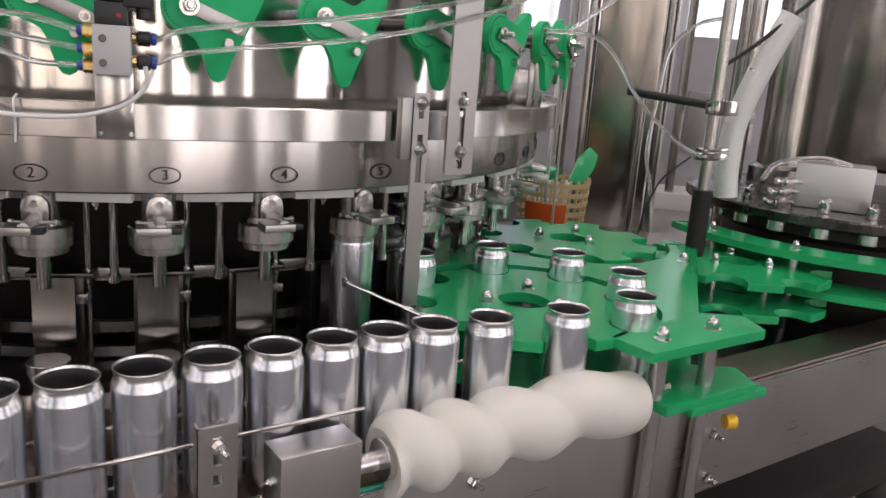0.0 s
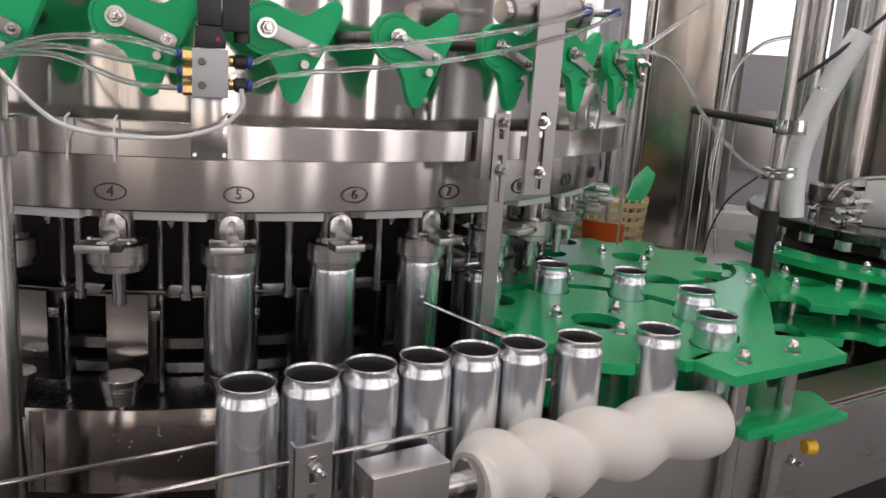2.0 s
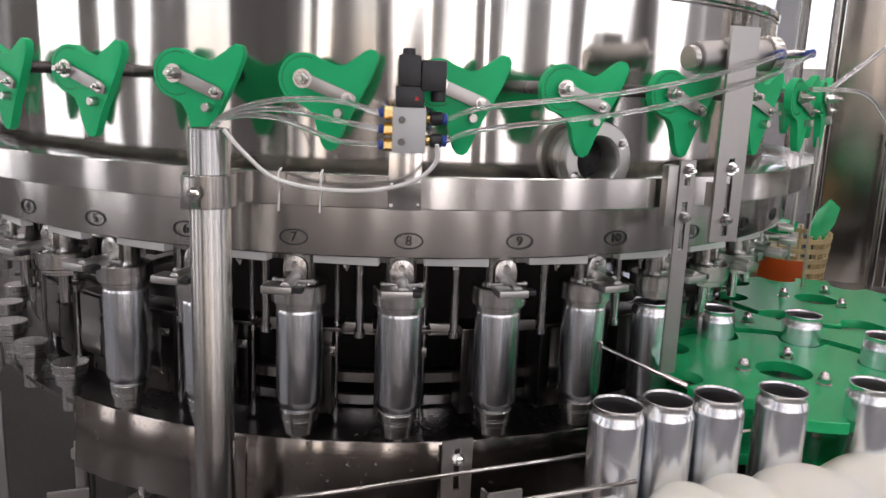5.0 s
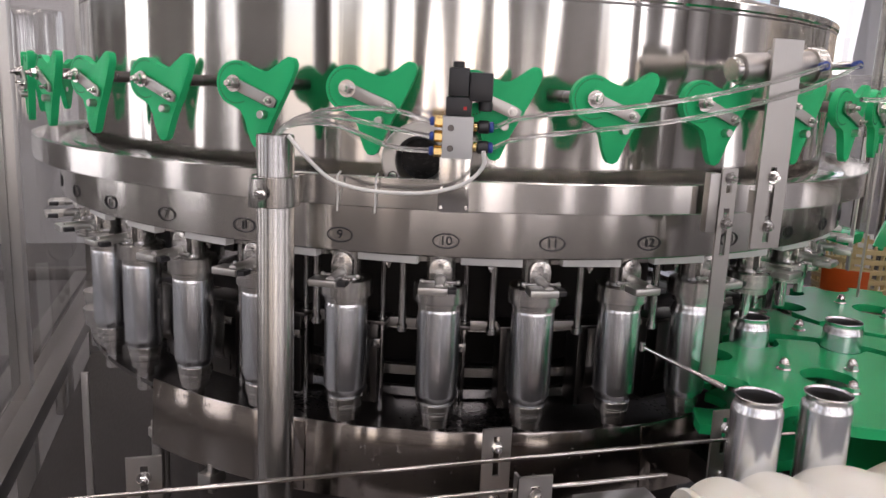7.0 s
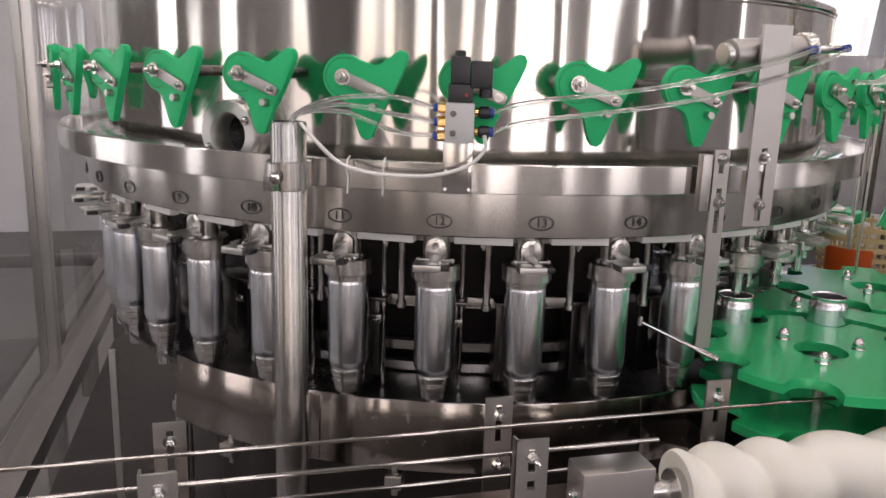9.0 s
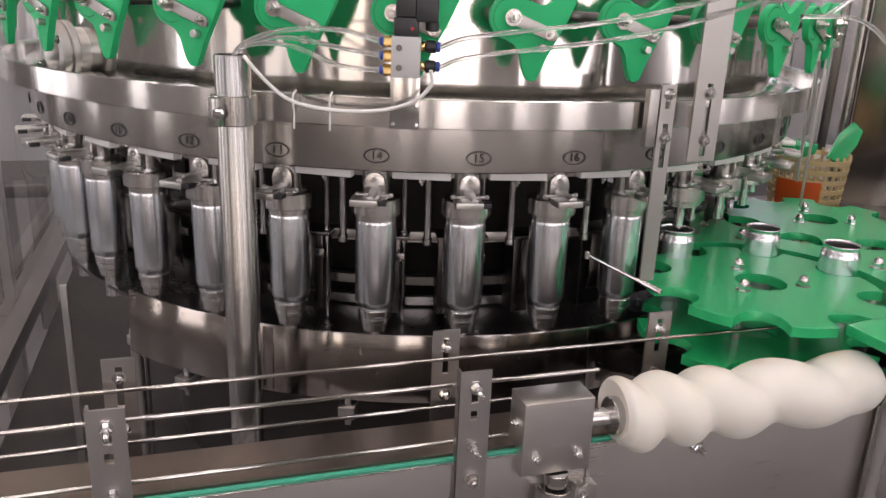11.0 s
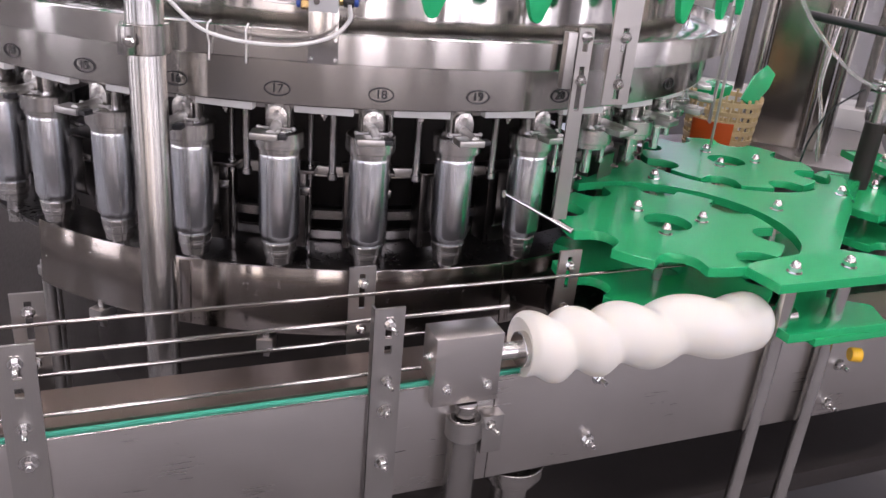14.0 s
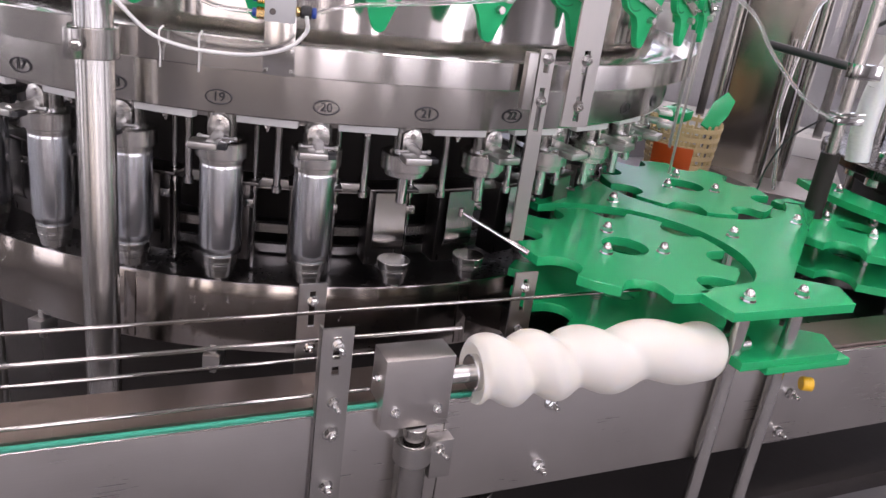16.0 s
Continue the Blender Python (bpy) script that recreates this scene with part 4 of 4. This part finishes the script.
def star_wheel(name_label, x, y, z_top, z_low, hole=0.042):
    s = thing("transfer_star", name_label, "star wheel", "star wheels", m=pose(x, y, 0))
    out = star_outline()
    inn = [(hole * math.cos(2 * math.pi * i / len(out)), hole * math.sin(2 * math.pi * i / len(out))) for i in range(len(out))]
    for z in (z_top, z_low):
        bm = bmesh.new()
        holed(bm, out, inn, z - 0.016, z)
        part("star_plate", bm, M_GREEN, s, "green plastic star plate")
    bm = bmesh.new()
    lathe(bm, [(0, z_low - 0.06), (0.06, z_low - 0.06), (0.06, z_low - 0.017), (0, z_low - 0.017)], 32, closed=False)
    part("hub", bm, M_CAST, s)
    for i in range(3):
        a = radians(120 * i + 20)
        px, py = 0.066 * math.cos(a), 0.066 * math.sin(a)
        bm = bmesh.new()
        rod(bm, (px, py, z_low), (px, py, z_top - 0.016), 0.009, 14)
        part("spacer", bm, M_CAST, s)
        bm = bmesh.new()
        dome_nut(bm, px, py, z_top, 0.0088)
        part("dome_nut", bm, M_CHROME, s)
    return s


def arc(c, r, a0, a1, n=24):
    return [(c[0] + r * math.cos(radians(a0 + (a1 - a0) * i / n)), c[1] + r * math.sin(radians(a0 + (a1 - a0) * i / n))) for i in range(n + 1)]


def guide_plates():
    out = [(0.372, -1.207), (0.623, -1.212), (0.655, -1.150), (0.590, -1.108), (1.020, -0.762)]
    out += arc(STAR_B, 0.224, -32, -188, 30)
    out += [(0.525, -0.545), (0.400, -0.640), (0.300, -0.695)]
    out += arc(STAR, 0.224, 104, -44, 30)
    out += [(0.500, -1.112), (0.400, -1.124), (0.366, -1.130)]
    g = thing("guide_plate", "green plastic can guide with dome nuts over steel pillars", "guide plate")
    for z, left in ((1.169, 0.0), (1.078, 0.052)):
        bm = bmesh.new()
        slab(bm, [(max(x, 0.366 + left) if y < -1.1 else x, y) for x, y in out], z - 0.016, z)
        part("guide_sheet", bm, M_GREEN, g, "green plastic sheet")
    for x, y in ((0.428, -1.174), (0.543, -1.173), (0.625, -0.921), (0.487, -0.715), (0.849, -0.864)):
        bm = bmesh.new()
        rod(bm, (x, y, 0.62 if y < -1.1 else 1.0), (x, y, 1.1528), 0.0125 if y < -1.1 else 0.0115, 18)
        part("pillar", bm, M_CAST, g)
        bm = bmesh.new()
        dome_nut(bm, x, y, 1.169, 0.0092)
        part("dome_nut", bm, M_CHROME, g)
    bm = bmesh.new()
    rod(bm, (0.575, -1.198, 1.018), (0.592, -1.206, 1.018), 0.012, 16)
    y = solid("yellow_cap", bm, M_YELLOW, "small yellow plastic cap on the guide pillar", "cap")
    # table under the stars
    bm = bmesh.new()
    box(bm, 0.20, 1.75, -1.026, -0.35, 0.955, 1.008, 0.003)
    solid("star_table", bm, M_DARK, "dark steel table under the star wheels", "machine table")
    bm = bmesh.new()
    box(bm, 0.47, 0.655, -1.213, -1.135, 1.053, 1.066, 0.0015)
    solid("foot_plate", bm, M_GREEN, "green plastic foot plate on the conveyor edge", "guide plate")


def seamer():
    s = thing("can_seamer", "steel can seamer head with round table and tall cylinder", "seaming machine")
    c = (1.57, -0.79)
    bm = bmesh.new()
    lathe(bm, [(0, 1.232), (0.40, 1.232), (0.405, 1.236), (0.405, 1.254), (0.40, 1.258), (0, 1.258)], 96, c, closed=False)
    part("turret_plate", bm, M_TURRET, s, "dark steel turret plate")
    bm = bmesh.new()
    lathe(bm, [(0, 0.9), (0.30, 0.9), (0.30, 1.18), (0.34, 1.20), (0.34, 1.230), (0, 1.230)], 72, c, closed=False)
    part("lower_drum", bm, M_DEEP, s)
    bm = bmesh.new()
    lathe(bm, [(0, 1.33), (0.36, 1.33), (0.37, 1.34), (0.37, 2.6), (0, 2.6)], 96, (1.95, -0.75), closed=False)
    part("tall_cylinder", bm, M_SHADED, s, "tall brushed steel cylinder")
    bm = bmesh.new()
    lathe(bm, [(0, 1.258), (0.09, 1.258), (0.09, 1.30), (0.07, 1.31), (0.07, 2.3), (0, 2.3)], 48, (1.63, -0.55), closed=False)
    part("column", bm, M_POST, s)
    for x, y, q in ((1.53, -0.47, 0.02), (1.57, -0.42, 0.03)):
        bm = bmesh.new()
        rod(bm, (x, y, 1.0), (x, y, 2.4), q, 20)
        part("tie_rod", bm, M_POST, s)
    bm = bmesh.new()
    box(bm, -0.083, 0.083, 0.0, 0.11, 1.259, 1.362, 0.003, pose(1.311, -0.892, 0, 0, 0, -60.7))
    part("box_cover", bm, M_SATIN, s, "square brushed steel cover box")
    for i in range(7):
        a = radians(150 + i * 17)
        x, y = c[0] + 0.33 * math.cos(a), c[1] + 0.33 * math.sin(a)
        bm = bmesh.new()
        rod(bm, (x, y, 1.258), (x, y, 1.285), 0.014, 14)
        rod(bm, (x - 0.02, y - 0.01, 1.279), (x + 0.03, y + 0.01, 1.283), 0.007, 10)
        part("roller", bm, M_CHROME, s)
        bm = bmesh.new()
        rod(bm, (x, y, 1.20), (x, y, 1.231), 0.024, 18)
        part("chuck", bm, M_CAST, s)
    for dx, dz, w in ((0.0, 0.0, 0.055), (0.012, 0.024, 0.045), (0.03, 0.046, 0.035)):
        bm = bmesh.new()
        box(bm, 1.185 + dx, 1.185 + dx + w, -0.835, -0.80, 1.262 + dz, 1.278 + dz, 0.003)
        rod(bm, (1.175 + dx, -0.818, 1.270 + dz), (1.255 + dx, -0.832, 1.270 + dz), 0.006, 12)
        part("sensor_mount", bm, M_CHROME, s)
    bm = bmesh.new()
    tube(bm, [(1.17, -0.80, 1.32), (1.21, -0.81, 1.36), (1.30, -0.86, 1.375), (1.36, -0.90, 1.362)], 0.006)
    part("clear_tube", bm, M_TUBE, s)
    # green in-feed guides of the seamer, in tiers
    for z, r0, r1, a0, a1 in ((1.190, 0.41, 0.50, 160, 250), (1.120, 0.41, 0.52, 155, 245)):
        g = thing("curved_guide", "curved green plastic guide at the seamer", "guide plate", "seamer guides")
        bm = bmesh.new()
        slab(bm, arc(c, r1, a0, a1, 30) + arc(c, r0, a1, a0, 30), z - 0.016, z)
        part("guide_sheet", bm, M_GREEN, g)
        for a in (172, 198, 225):
            x, y = c[0] + 0.455 * math.cos(radians(a)), c[1] + 0.455 * math.sin(radians(a))
            bm = bmesh.new()
            rod(bm, (x, y, 1.008), (x, y, z - 0.016), 0.010, 14)
            part("pillar", bm, M_CAST, g)
            bm = bmesh.new()
            dome_nut(bm, x, y, z, 0.0085)
            part("dome_nut", bm, M_CHROME, g)


def machine_column():
    c = thing("machine_column", "tall brushed steel column with bright corner tubes", "column", m=pose(1.628, 0.104, 0, 0, 0, -45))
    bm = bmesh.new()
    box(bm, -0.095, 0.115, -0.10, 0.24, 1.0, 3.0, 0.006)
    part("casing", bm, M_TALL, c)
    for x in (-0.116, 0.138):
        bm = bmesh.new()
        rod(bm, (x, -0.09, 1.0), (x, -0.09, 3.0), 0.018, 20)
        part("corner_tube", bm, M_POST, c)
    bm = bmesh.new()
    box(bm, -0.28, 0.35, -0.30, 0.4, 0.95, 1.0, 0.004)
    part("plinth", bm, M_PLATE, c)
    bm = bmesh.new()
    rod(bm, (0.07, -0.20, 1.0), (0.07, -0.20, 1.47), 0.012, 16)
    part("slim_post", bm, M_POST, c)


def rear_cabinet():
    c = thing("rear_cabinet", "grey machine cabinet behind clear panels in steel frames", "cabinet", m=pose(2.55, 0.75, 0, 0, 0, -45))
    bm = bmesh.new()
    box(bm, -0.9, 1.3, 0.35, 0.9, 0.0, 1.72, 0.006)
    part("cabinet_body", bm, M_CAB, c)
    for x in (-0.88, -0.42, 0.12, 0.62):
        bm = bmesh.new()
        box(bm, x - 0.02, x + 0.02, -0.02, 0.02, 0.0, 2.6, 0.003)
        part("upright", bm, M_POST, c)
    bm = bmesh.new()
    box(bm, -1.0, 1.3, -0.06, 0.25, 0.88, 0.97, 0.004)
    part("ledge", bm, M_PALE, c, "pale steel ledge")
    for x0, x1 in ((-0.86, -0.44), (-0.40, 0.10), (0.14, 0.60)):
        bm = bmesh.new()
        box(bm, x0, x1, -0.003, 0.003, 0.98, 2.5)
        part("panel", bm, M_GLASS, c, "clear panel").visible_shadow = False
        bm = bmesh.new()
        box(bm, x0 + 0.05, x0 + 0.22, 0.30, 0.346, 1.15, 1.45, 0.004)
        part("door", bm, M_PLATE, c)
    bm = bmesh.new()
    rod(bm, (-0.2, 0.2, 0.97), (-0.2, 0.2, 1.9), 0.05, 24)
    part("pipe", bm, M_POST, c)


def sensor_pole():
    p = thing("sensor_pole", "slim steel pole with clamps and a sensor arm", "pole")
    bm = bmesh.new()
    rod(bm, (0.995, -0.776, 1.008), (0.995, -0.776, 1.95), 0.0135, 20)
    part("pole", bm, M_POST, p)
    bm = bmesh.new()
    rod(bm, (0.995, -0.776, 1.008), (0.995, -0.776, 1.298), 0.021, 20)
    part("sleeve", bm, M_DEEP, p)
    bm = bmesh.new()
    rod(bm, (0.93, -0.58, 1.497), (1.03, -0.772, 1.478), 0.0095, 14)
    part("arm", bm, M_BLACK, p, "black round sensor arm")
    bm = bmesh.new()
    box(bm, 0.975, 1.045, -0.80, -0.765, 1.462, 1.494, 0.003)
    part("clamp", bm, M_CHROME, p)
    bm = bmesh.new()
    box(bm, 0.955, 1.035, -0.80, -0.77, 1.366, 1.380, 0.002)
    box(bm, 0.955, 1.035, -0.80, -0.77, 1.385, 1.392, 0.002)
    part("clamp", bm, M_CHROME, p)
    bm = bmesh.new()
    tube(bm, [(0.42, -0.86, 1.60), (0.55, -0.84, 1.598), (0.70, -0.76, 1.56), (0.80, -0.73, 1.49), (0.88, -0.77, 1.41), (0.955, -0.79, 1.374)], 0.004)
    solid("air_tube", bm, M_TUBE, "milky air tube from the guard to the pole", "air tube", "air tubes")
    bm = bmesh.new()
    tube(bm, [(0.52, -0.80, 1.60), (0.75, -0.72, 1.70), (1.05, -0.60, 1.84), (1.3, -0.5, 1.96)], 0.004)
    solid("air_tube", bm, M_TUBE, "milky air tube running up to the ceiling", "air tube", "air tubes")
    bm = bmesh.new()
    tube(bm, [(0.92, -0.79, 1.375), (0.885, -0.75, 1.32), (0.88, -0.72, 1.25), (0.89, -0.70, 1.19)], 0.0022, 6)
    solid("sensor_cable", bm, M_BLACK, "thin black sensor cable hanging from the pole", "cable")
    bm = bmesh.new()
    tube(bm, [(1.135, -0.736, 1.27), (1.131, -0.73, 1.34), (1.133, -0.733, 1.436), (1.150, -0.755, 1.54), (1.172, -0.785, 1.64), (1.185, -0.80, 1.685)], 0.0265, 24)
    h = solid("suction_hose", bm, M_HOSE, "thick translucent white hose beside the seamer", "hose")
    bm = bmesh.new()
    tube(bm, [(1.010, -0.765, 1.667), (1.005, -0.690, 1.650), (0.99, -0.637, 1.595), (0.982, -0.628, 1.512), (0.977, -0.622, 1.422), (0.976, -0.621, 1.344), (0.986, -0.633, 1.283), (0.999, -0.647, 1.170)], 0.0045)
    solid("air_tube", bm, M_TUBE, "milky air tube looping from the pole to the table", "air tube", "air tubes")
    for z in (1.652, 1.668, 1.684):
        bm = bmesh.new()
        rod(bm, (1.006, -0.768, z), (1.022, -0.748, z), 0.0055, 12)
        part("push_fitting", bm, M_BLACK, p)
    bm = bmesh.new()
    tube(bm, [(1.09, -0.70, 1.56), (1.13, -0.76, 1.62), (1.19, -0.84, 1.72), (1.27, -0.93, 1.86)], 0.005, 8)
    solid("black_cable", bm, M_BLACK, "black cable strapped to the hose", "cable")
    for i, z in enumerate((1.438, 1.56)):
        bm = bmesh.new()
        lathe(bm, [(0.0245, -0.003), (0.0262, -0.003), (0.0262, 0.003), (0.0245, 0.003)], 24, m=pose(1.133 + 0.02 * i, -0.733 - 0.026 * i, z, 12 * i, 8 * i, 0))
        part("tie", bm, M_CHROME, h)


def basket():
    b = thing("plastic_basket", "orange and cream plastic basket holding green parts", "basket", m=pose(1.09, -0.19, 0))
    for i in range(6):
        bm = bmesh.new()
        z = 1.075 + i * 0.027
        lathe(bm, [(0.088 + i * 0.002, z), (0.094 + i * 0.002, z), (0.096 + i * 0.002, z + 0.012), (0.090 + i * 0.002, z + 0.012)], 40)
        part("hoop", bm, M_CREAM, b)
    bm = bmesh.new()
    rod(bm, (0.089, 0, 1.07), (0.102, 0, 1.232), 0.004, 6)
    rib = mesh_of("rib", bm, M_CREAM)
    for i in range(24):
        part("rib", rib, None, b, m=about(15 * i))
    bm = bmesh.new()
    lathe(bm, [(0.099, 1.082), (0.104, 1.082), (0.107, 1.165), (0.102, 1.165)], 24, a0=185, a1=250)
    part("label_band", bm, M_ORANGE, b, "orange sleeve")
    bm = bmesh.new()
    lathe(bm, [(0, 1.06), (0.092, 1.06), (0.092, 1.068), (0, 1.068)], 32, closed=False)
    part("bottom", bm, M_CREAM, b)
    bm = bmesh.new()
    slab(bm, [(-0.022, 0), (0.022, 0), (0.030, 0.07), (0.024, 0.115), (-0.010, 0.125), (-0.027, 0.075)], 0, 0.012, 0.002, pose(0.062, -0.02, 1.205, 64, 26, -34))
    solid("green_scoop", bm, M_GREEN, "green plastic scoop standing in the basket", "scoop", m=pose(1.09, -0.19, 0))
    bm = bmesh.new()
    slab(bm, [(-0.05, -0.03), (0.05, -0.03), (0.05, 0.03), (-0.05, 0.03)], 0, 0.03, 0.004, pose(-0.07, -0.03, 1.235, 8, 0, 30))
    solid("green_block", bm, M_GREEN, "green plastic block lying on the basket", "block", m=pose(1.09, -0.19, 0))
    bm = bmesh.new()
    box(bm, 0.93, 1.3, -0.34, 0.0, 1.0, 1.058, 0.003)
    box(bm, 0.95, 1.28, -0.30, -0.02, 0.70, 1.0, 0.003)
    solid("basket_stand", bm, M_DARK, "dark steel stand under the basket", "stand")


def enclosure():
    # guard frames left of and behind the filler
    e = thing("safety_enclosure", "stainless guard frame with clear panels beside the filler", "machine guard")
    for x, y in ((-1.17, 0.74), (-1.17, 2.3), (0.3, 2.4), (1.9, 2.4)):
        bm = bmesh.new()
        box(bm, x - 0.03, x + 0.03, y - 0.03, y + 0.03, 0.0, 2.7, 0.003)
        part("upright", bm, M_STRIP, e)
    for z in (0.57, 2.66):
        bm = bmesh.new()
        box(bm, -1.14, -1.08, -1.0, 2.32, z - 0.03, z + 0.03, 0.003)
        part("rail", bm, M_FRAME, e)
        bm = bmesh.new()
        box(bm, -1.20, -1.145, -1.0, 2.32, z - 0.045, z - 0.01, 0.003)
        part("rail", bm, M_FRAME, e)
        bm = bmesh.new()
        box(bm, -1.13, 1.87, 2.375, 2.425, z - 0.03, z + 0.03, 0.003)
        part("rail", bm, M_FRAME, e)
    bm = bmesh.new()
    box(bm, -1.173, -1.167, -0.95, 0.70, 0.62, 2.63)
    part("panel", bm, M_GLASS, e, "clear panel").visible_shadow = False
    bm = bmesh.new()
    box(bm, -1.173, -1.167, 0.78, 2.26, 0.62, 2.63)
    part("panel", bm, M_GLASS, e, "clear panel").visible_shadow = False
    t = thing("storage_tank", "tall polished steel tank behind the filler", "tank", m=pose(-1.35, 2.02, 0))
    bm = bmesh.new()
    lathe(bm, [(0, 0.74), (0.13, 0.74), (0.152, 0.78), (0.152, 1.80), (0.145, 1.83), (0, 1.85)], 72, closed=False)
    part("shell", bm, M_BOWL, t)
    for a in (45, 135, 225, 315):
        bm = bmesh.new()
        rod(bm, (0.10 * math.cos(radians(a)), 0.10 * math.sin(radians(a)), 0), (0.10 * math.cos(radians(a)), 0.10 * math.sin(radians(a)), 0.76), 0.03, 16)
        part("leg", bm, M_POST, t)


# ---- the cans ----
def build_can():
    can = thing("beverage_can", "open empty bare aluminium beverage can", "can", "cans on the line")
    bm = bmesh.new()
    prof = [(0.0, 0.010), (0.021, 0.009), (0.0235, 0.001), (0.026, 0.0), (0.0275, 0.002), (0.0325, 0.012), (0.0331, 0.016), (0.0331, 0.1465), (0.0329, 0.1488)]
    lathe(bm, prof, 48, closed=False)
    body = part("can_body", bm, M_CAN, can)
    bm = bmesh.new()
    lathe(bm, [(0.0329, 0.1488), (0.0323, 0.1515), (0.0312, 0.1545), (0.0302, 0.1566), (0.0296, 0.1585), (0.0293, 0.1605), (0.0293, 0.1640), (0.0300, 0.1664), (0.0307, 0.1675), (0.0305, 0.1684), (0.0294, 0.1682), (0.0287, 0.1655)], 48, closed=False)
    part("neck", bm, M_NECK, body, "bright necked-in rim")
    bm = bmesh.new()
    lathe(bm, [(0.0287, 0.1655), (0.0287, 0.1610), (0.0292, 0.1580), (0.0312, 0.1525), (0.0323, 0.1480), (0.0327, 0.1455), (0.0327, 0.02), (0.02, 0.014), (0, 0.014)], 48, closed=False)
    part("inner_wall", bm, M_LINER, body, "dull grey inner wall")
    return can


def way_of_can(w):
    """Place of a can that is w stations before the gate."""
    if w >= 4.18:
        x = float(np.interp(w, CHAIN_W, CHAIN_X))
        y = CAN_Y + (STAR[1] - STAR_R - CAN_Y) * min(1.0, max(0.0, (x + 0.05) / 0.41)) ** 1.6
        return x, y, CHAIN_Z
    if w > 0.25:
        b = radians(98 - 45 * w)
        return STAR[0] + STAR_R * math.cos(b), STAR[1] + STAR_R * math.sin(b), CHAIN_Z
    a = radians(GATE + 10 * w)
    lift = min(1.0, max(0.0, (-w - 0.25) / 0.75))
    return FILL_R * math.cos(a), FILL_R * math.sin(a), CHAIN_Z + 0.0625 * lift * lift * (3 - 2 * lift)


def can_pose(k, t):
    w = (bearing(k, t) - 0.4 - GATE) / STEP
    ps = [way_of_can(w + d) for d in (-0.12, -0.06, 0, 0.06, 0.12)] if -0.4 < w < 4.7 else [way_of_can(w)]
    x, y, z = (sum(p[i] for p in ps) / len(ps) for i in range(3))
    return pose(x, y, z, 0, 0, k * 37 % 80)


cans = {}


def build_cans():
    first = build_can()
    for k in range(5, 21):
        cans[k] = first if k == 5 else copy_thing(first, Matrix())


hall()
build_carousel()
guard_band()
air_cylinder()
valve_block()
corner_post()
base_frame()
conveyor()
rail_posts()
timing_screw = screw()
screw_bearing()
star_a = star_wheel("green plastic star wheel that feeds cans to the carousel", *STAR, 1.169, 1.084)
star_b = star_wheel("green plastic star wheel that takes cans off the carousel", *STAR_B, 1.169, 1.084)
star_c = star_wheel("green plastic star wheel in front of the seamer", 1.055, -0.85, 1.150, 1.085)
guide_plates()
seamer()
machine_column()
rear_cabinet()
sensor_pole()
basket()
enclosure()
build_cans()


def motions():
    """All that moves: the carousel, the stars, the screw and the cans."""
    times = [i * 0.2 for i in range(81)]
    walk(carousel, [(t, about(-TURN * t)) for t in times])
    lead = 98 - 45 * (bearing(8, 0) - 0.4 - GATE) / STEP
    walk(star_a, [(t, pose(*STAR, 0, 0, 0, lead + 4.5 * TURN * t)) for t in times])
    walk(star_b, [(t, pose(*STAR_B, 0, 0, 0, 12 + 4.5 * TURN * t)) for t in times])
    walk(star_c, [(t, pose(1.055, -0.85, 0, 0, 0, 30 - 4.5 * TURN * t)) for t in times])
    fine = [i * 0.1 for i in range(161)]
    walk(timing_screw, [(t, pose(0, *SCREW_AXIS, 360 * (bearing(4, t) - 0.4 - GATE) / STEP)) for t in fine])
    for k, can in cans.items():
        walk(can, [(t, can_pose(k, t)) for t in times])


motions()
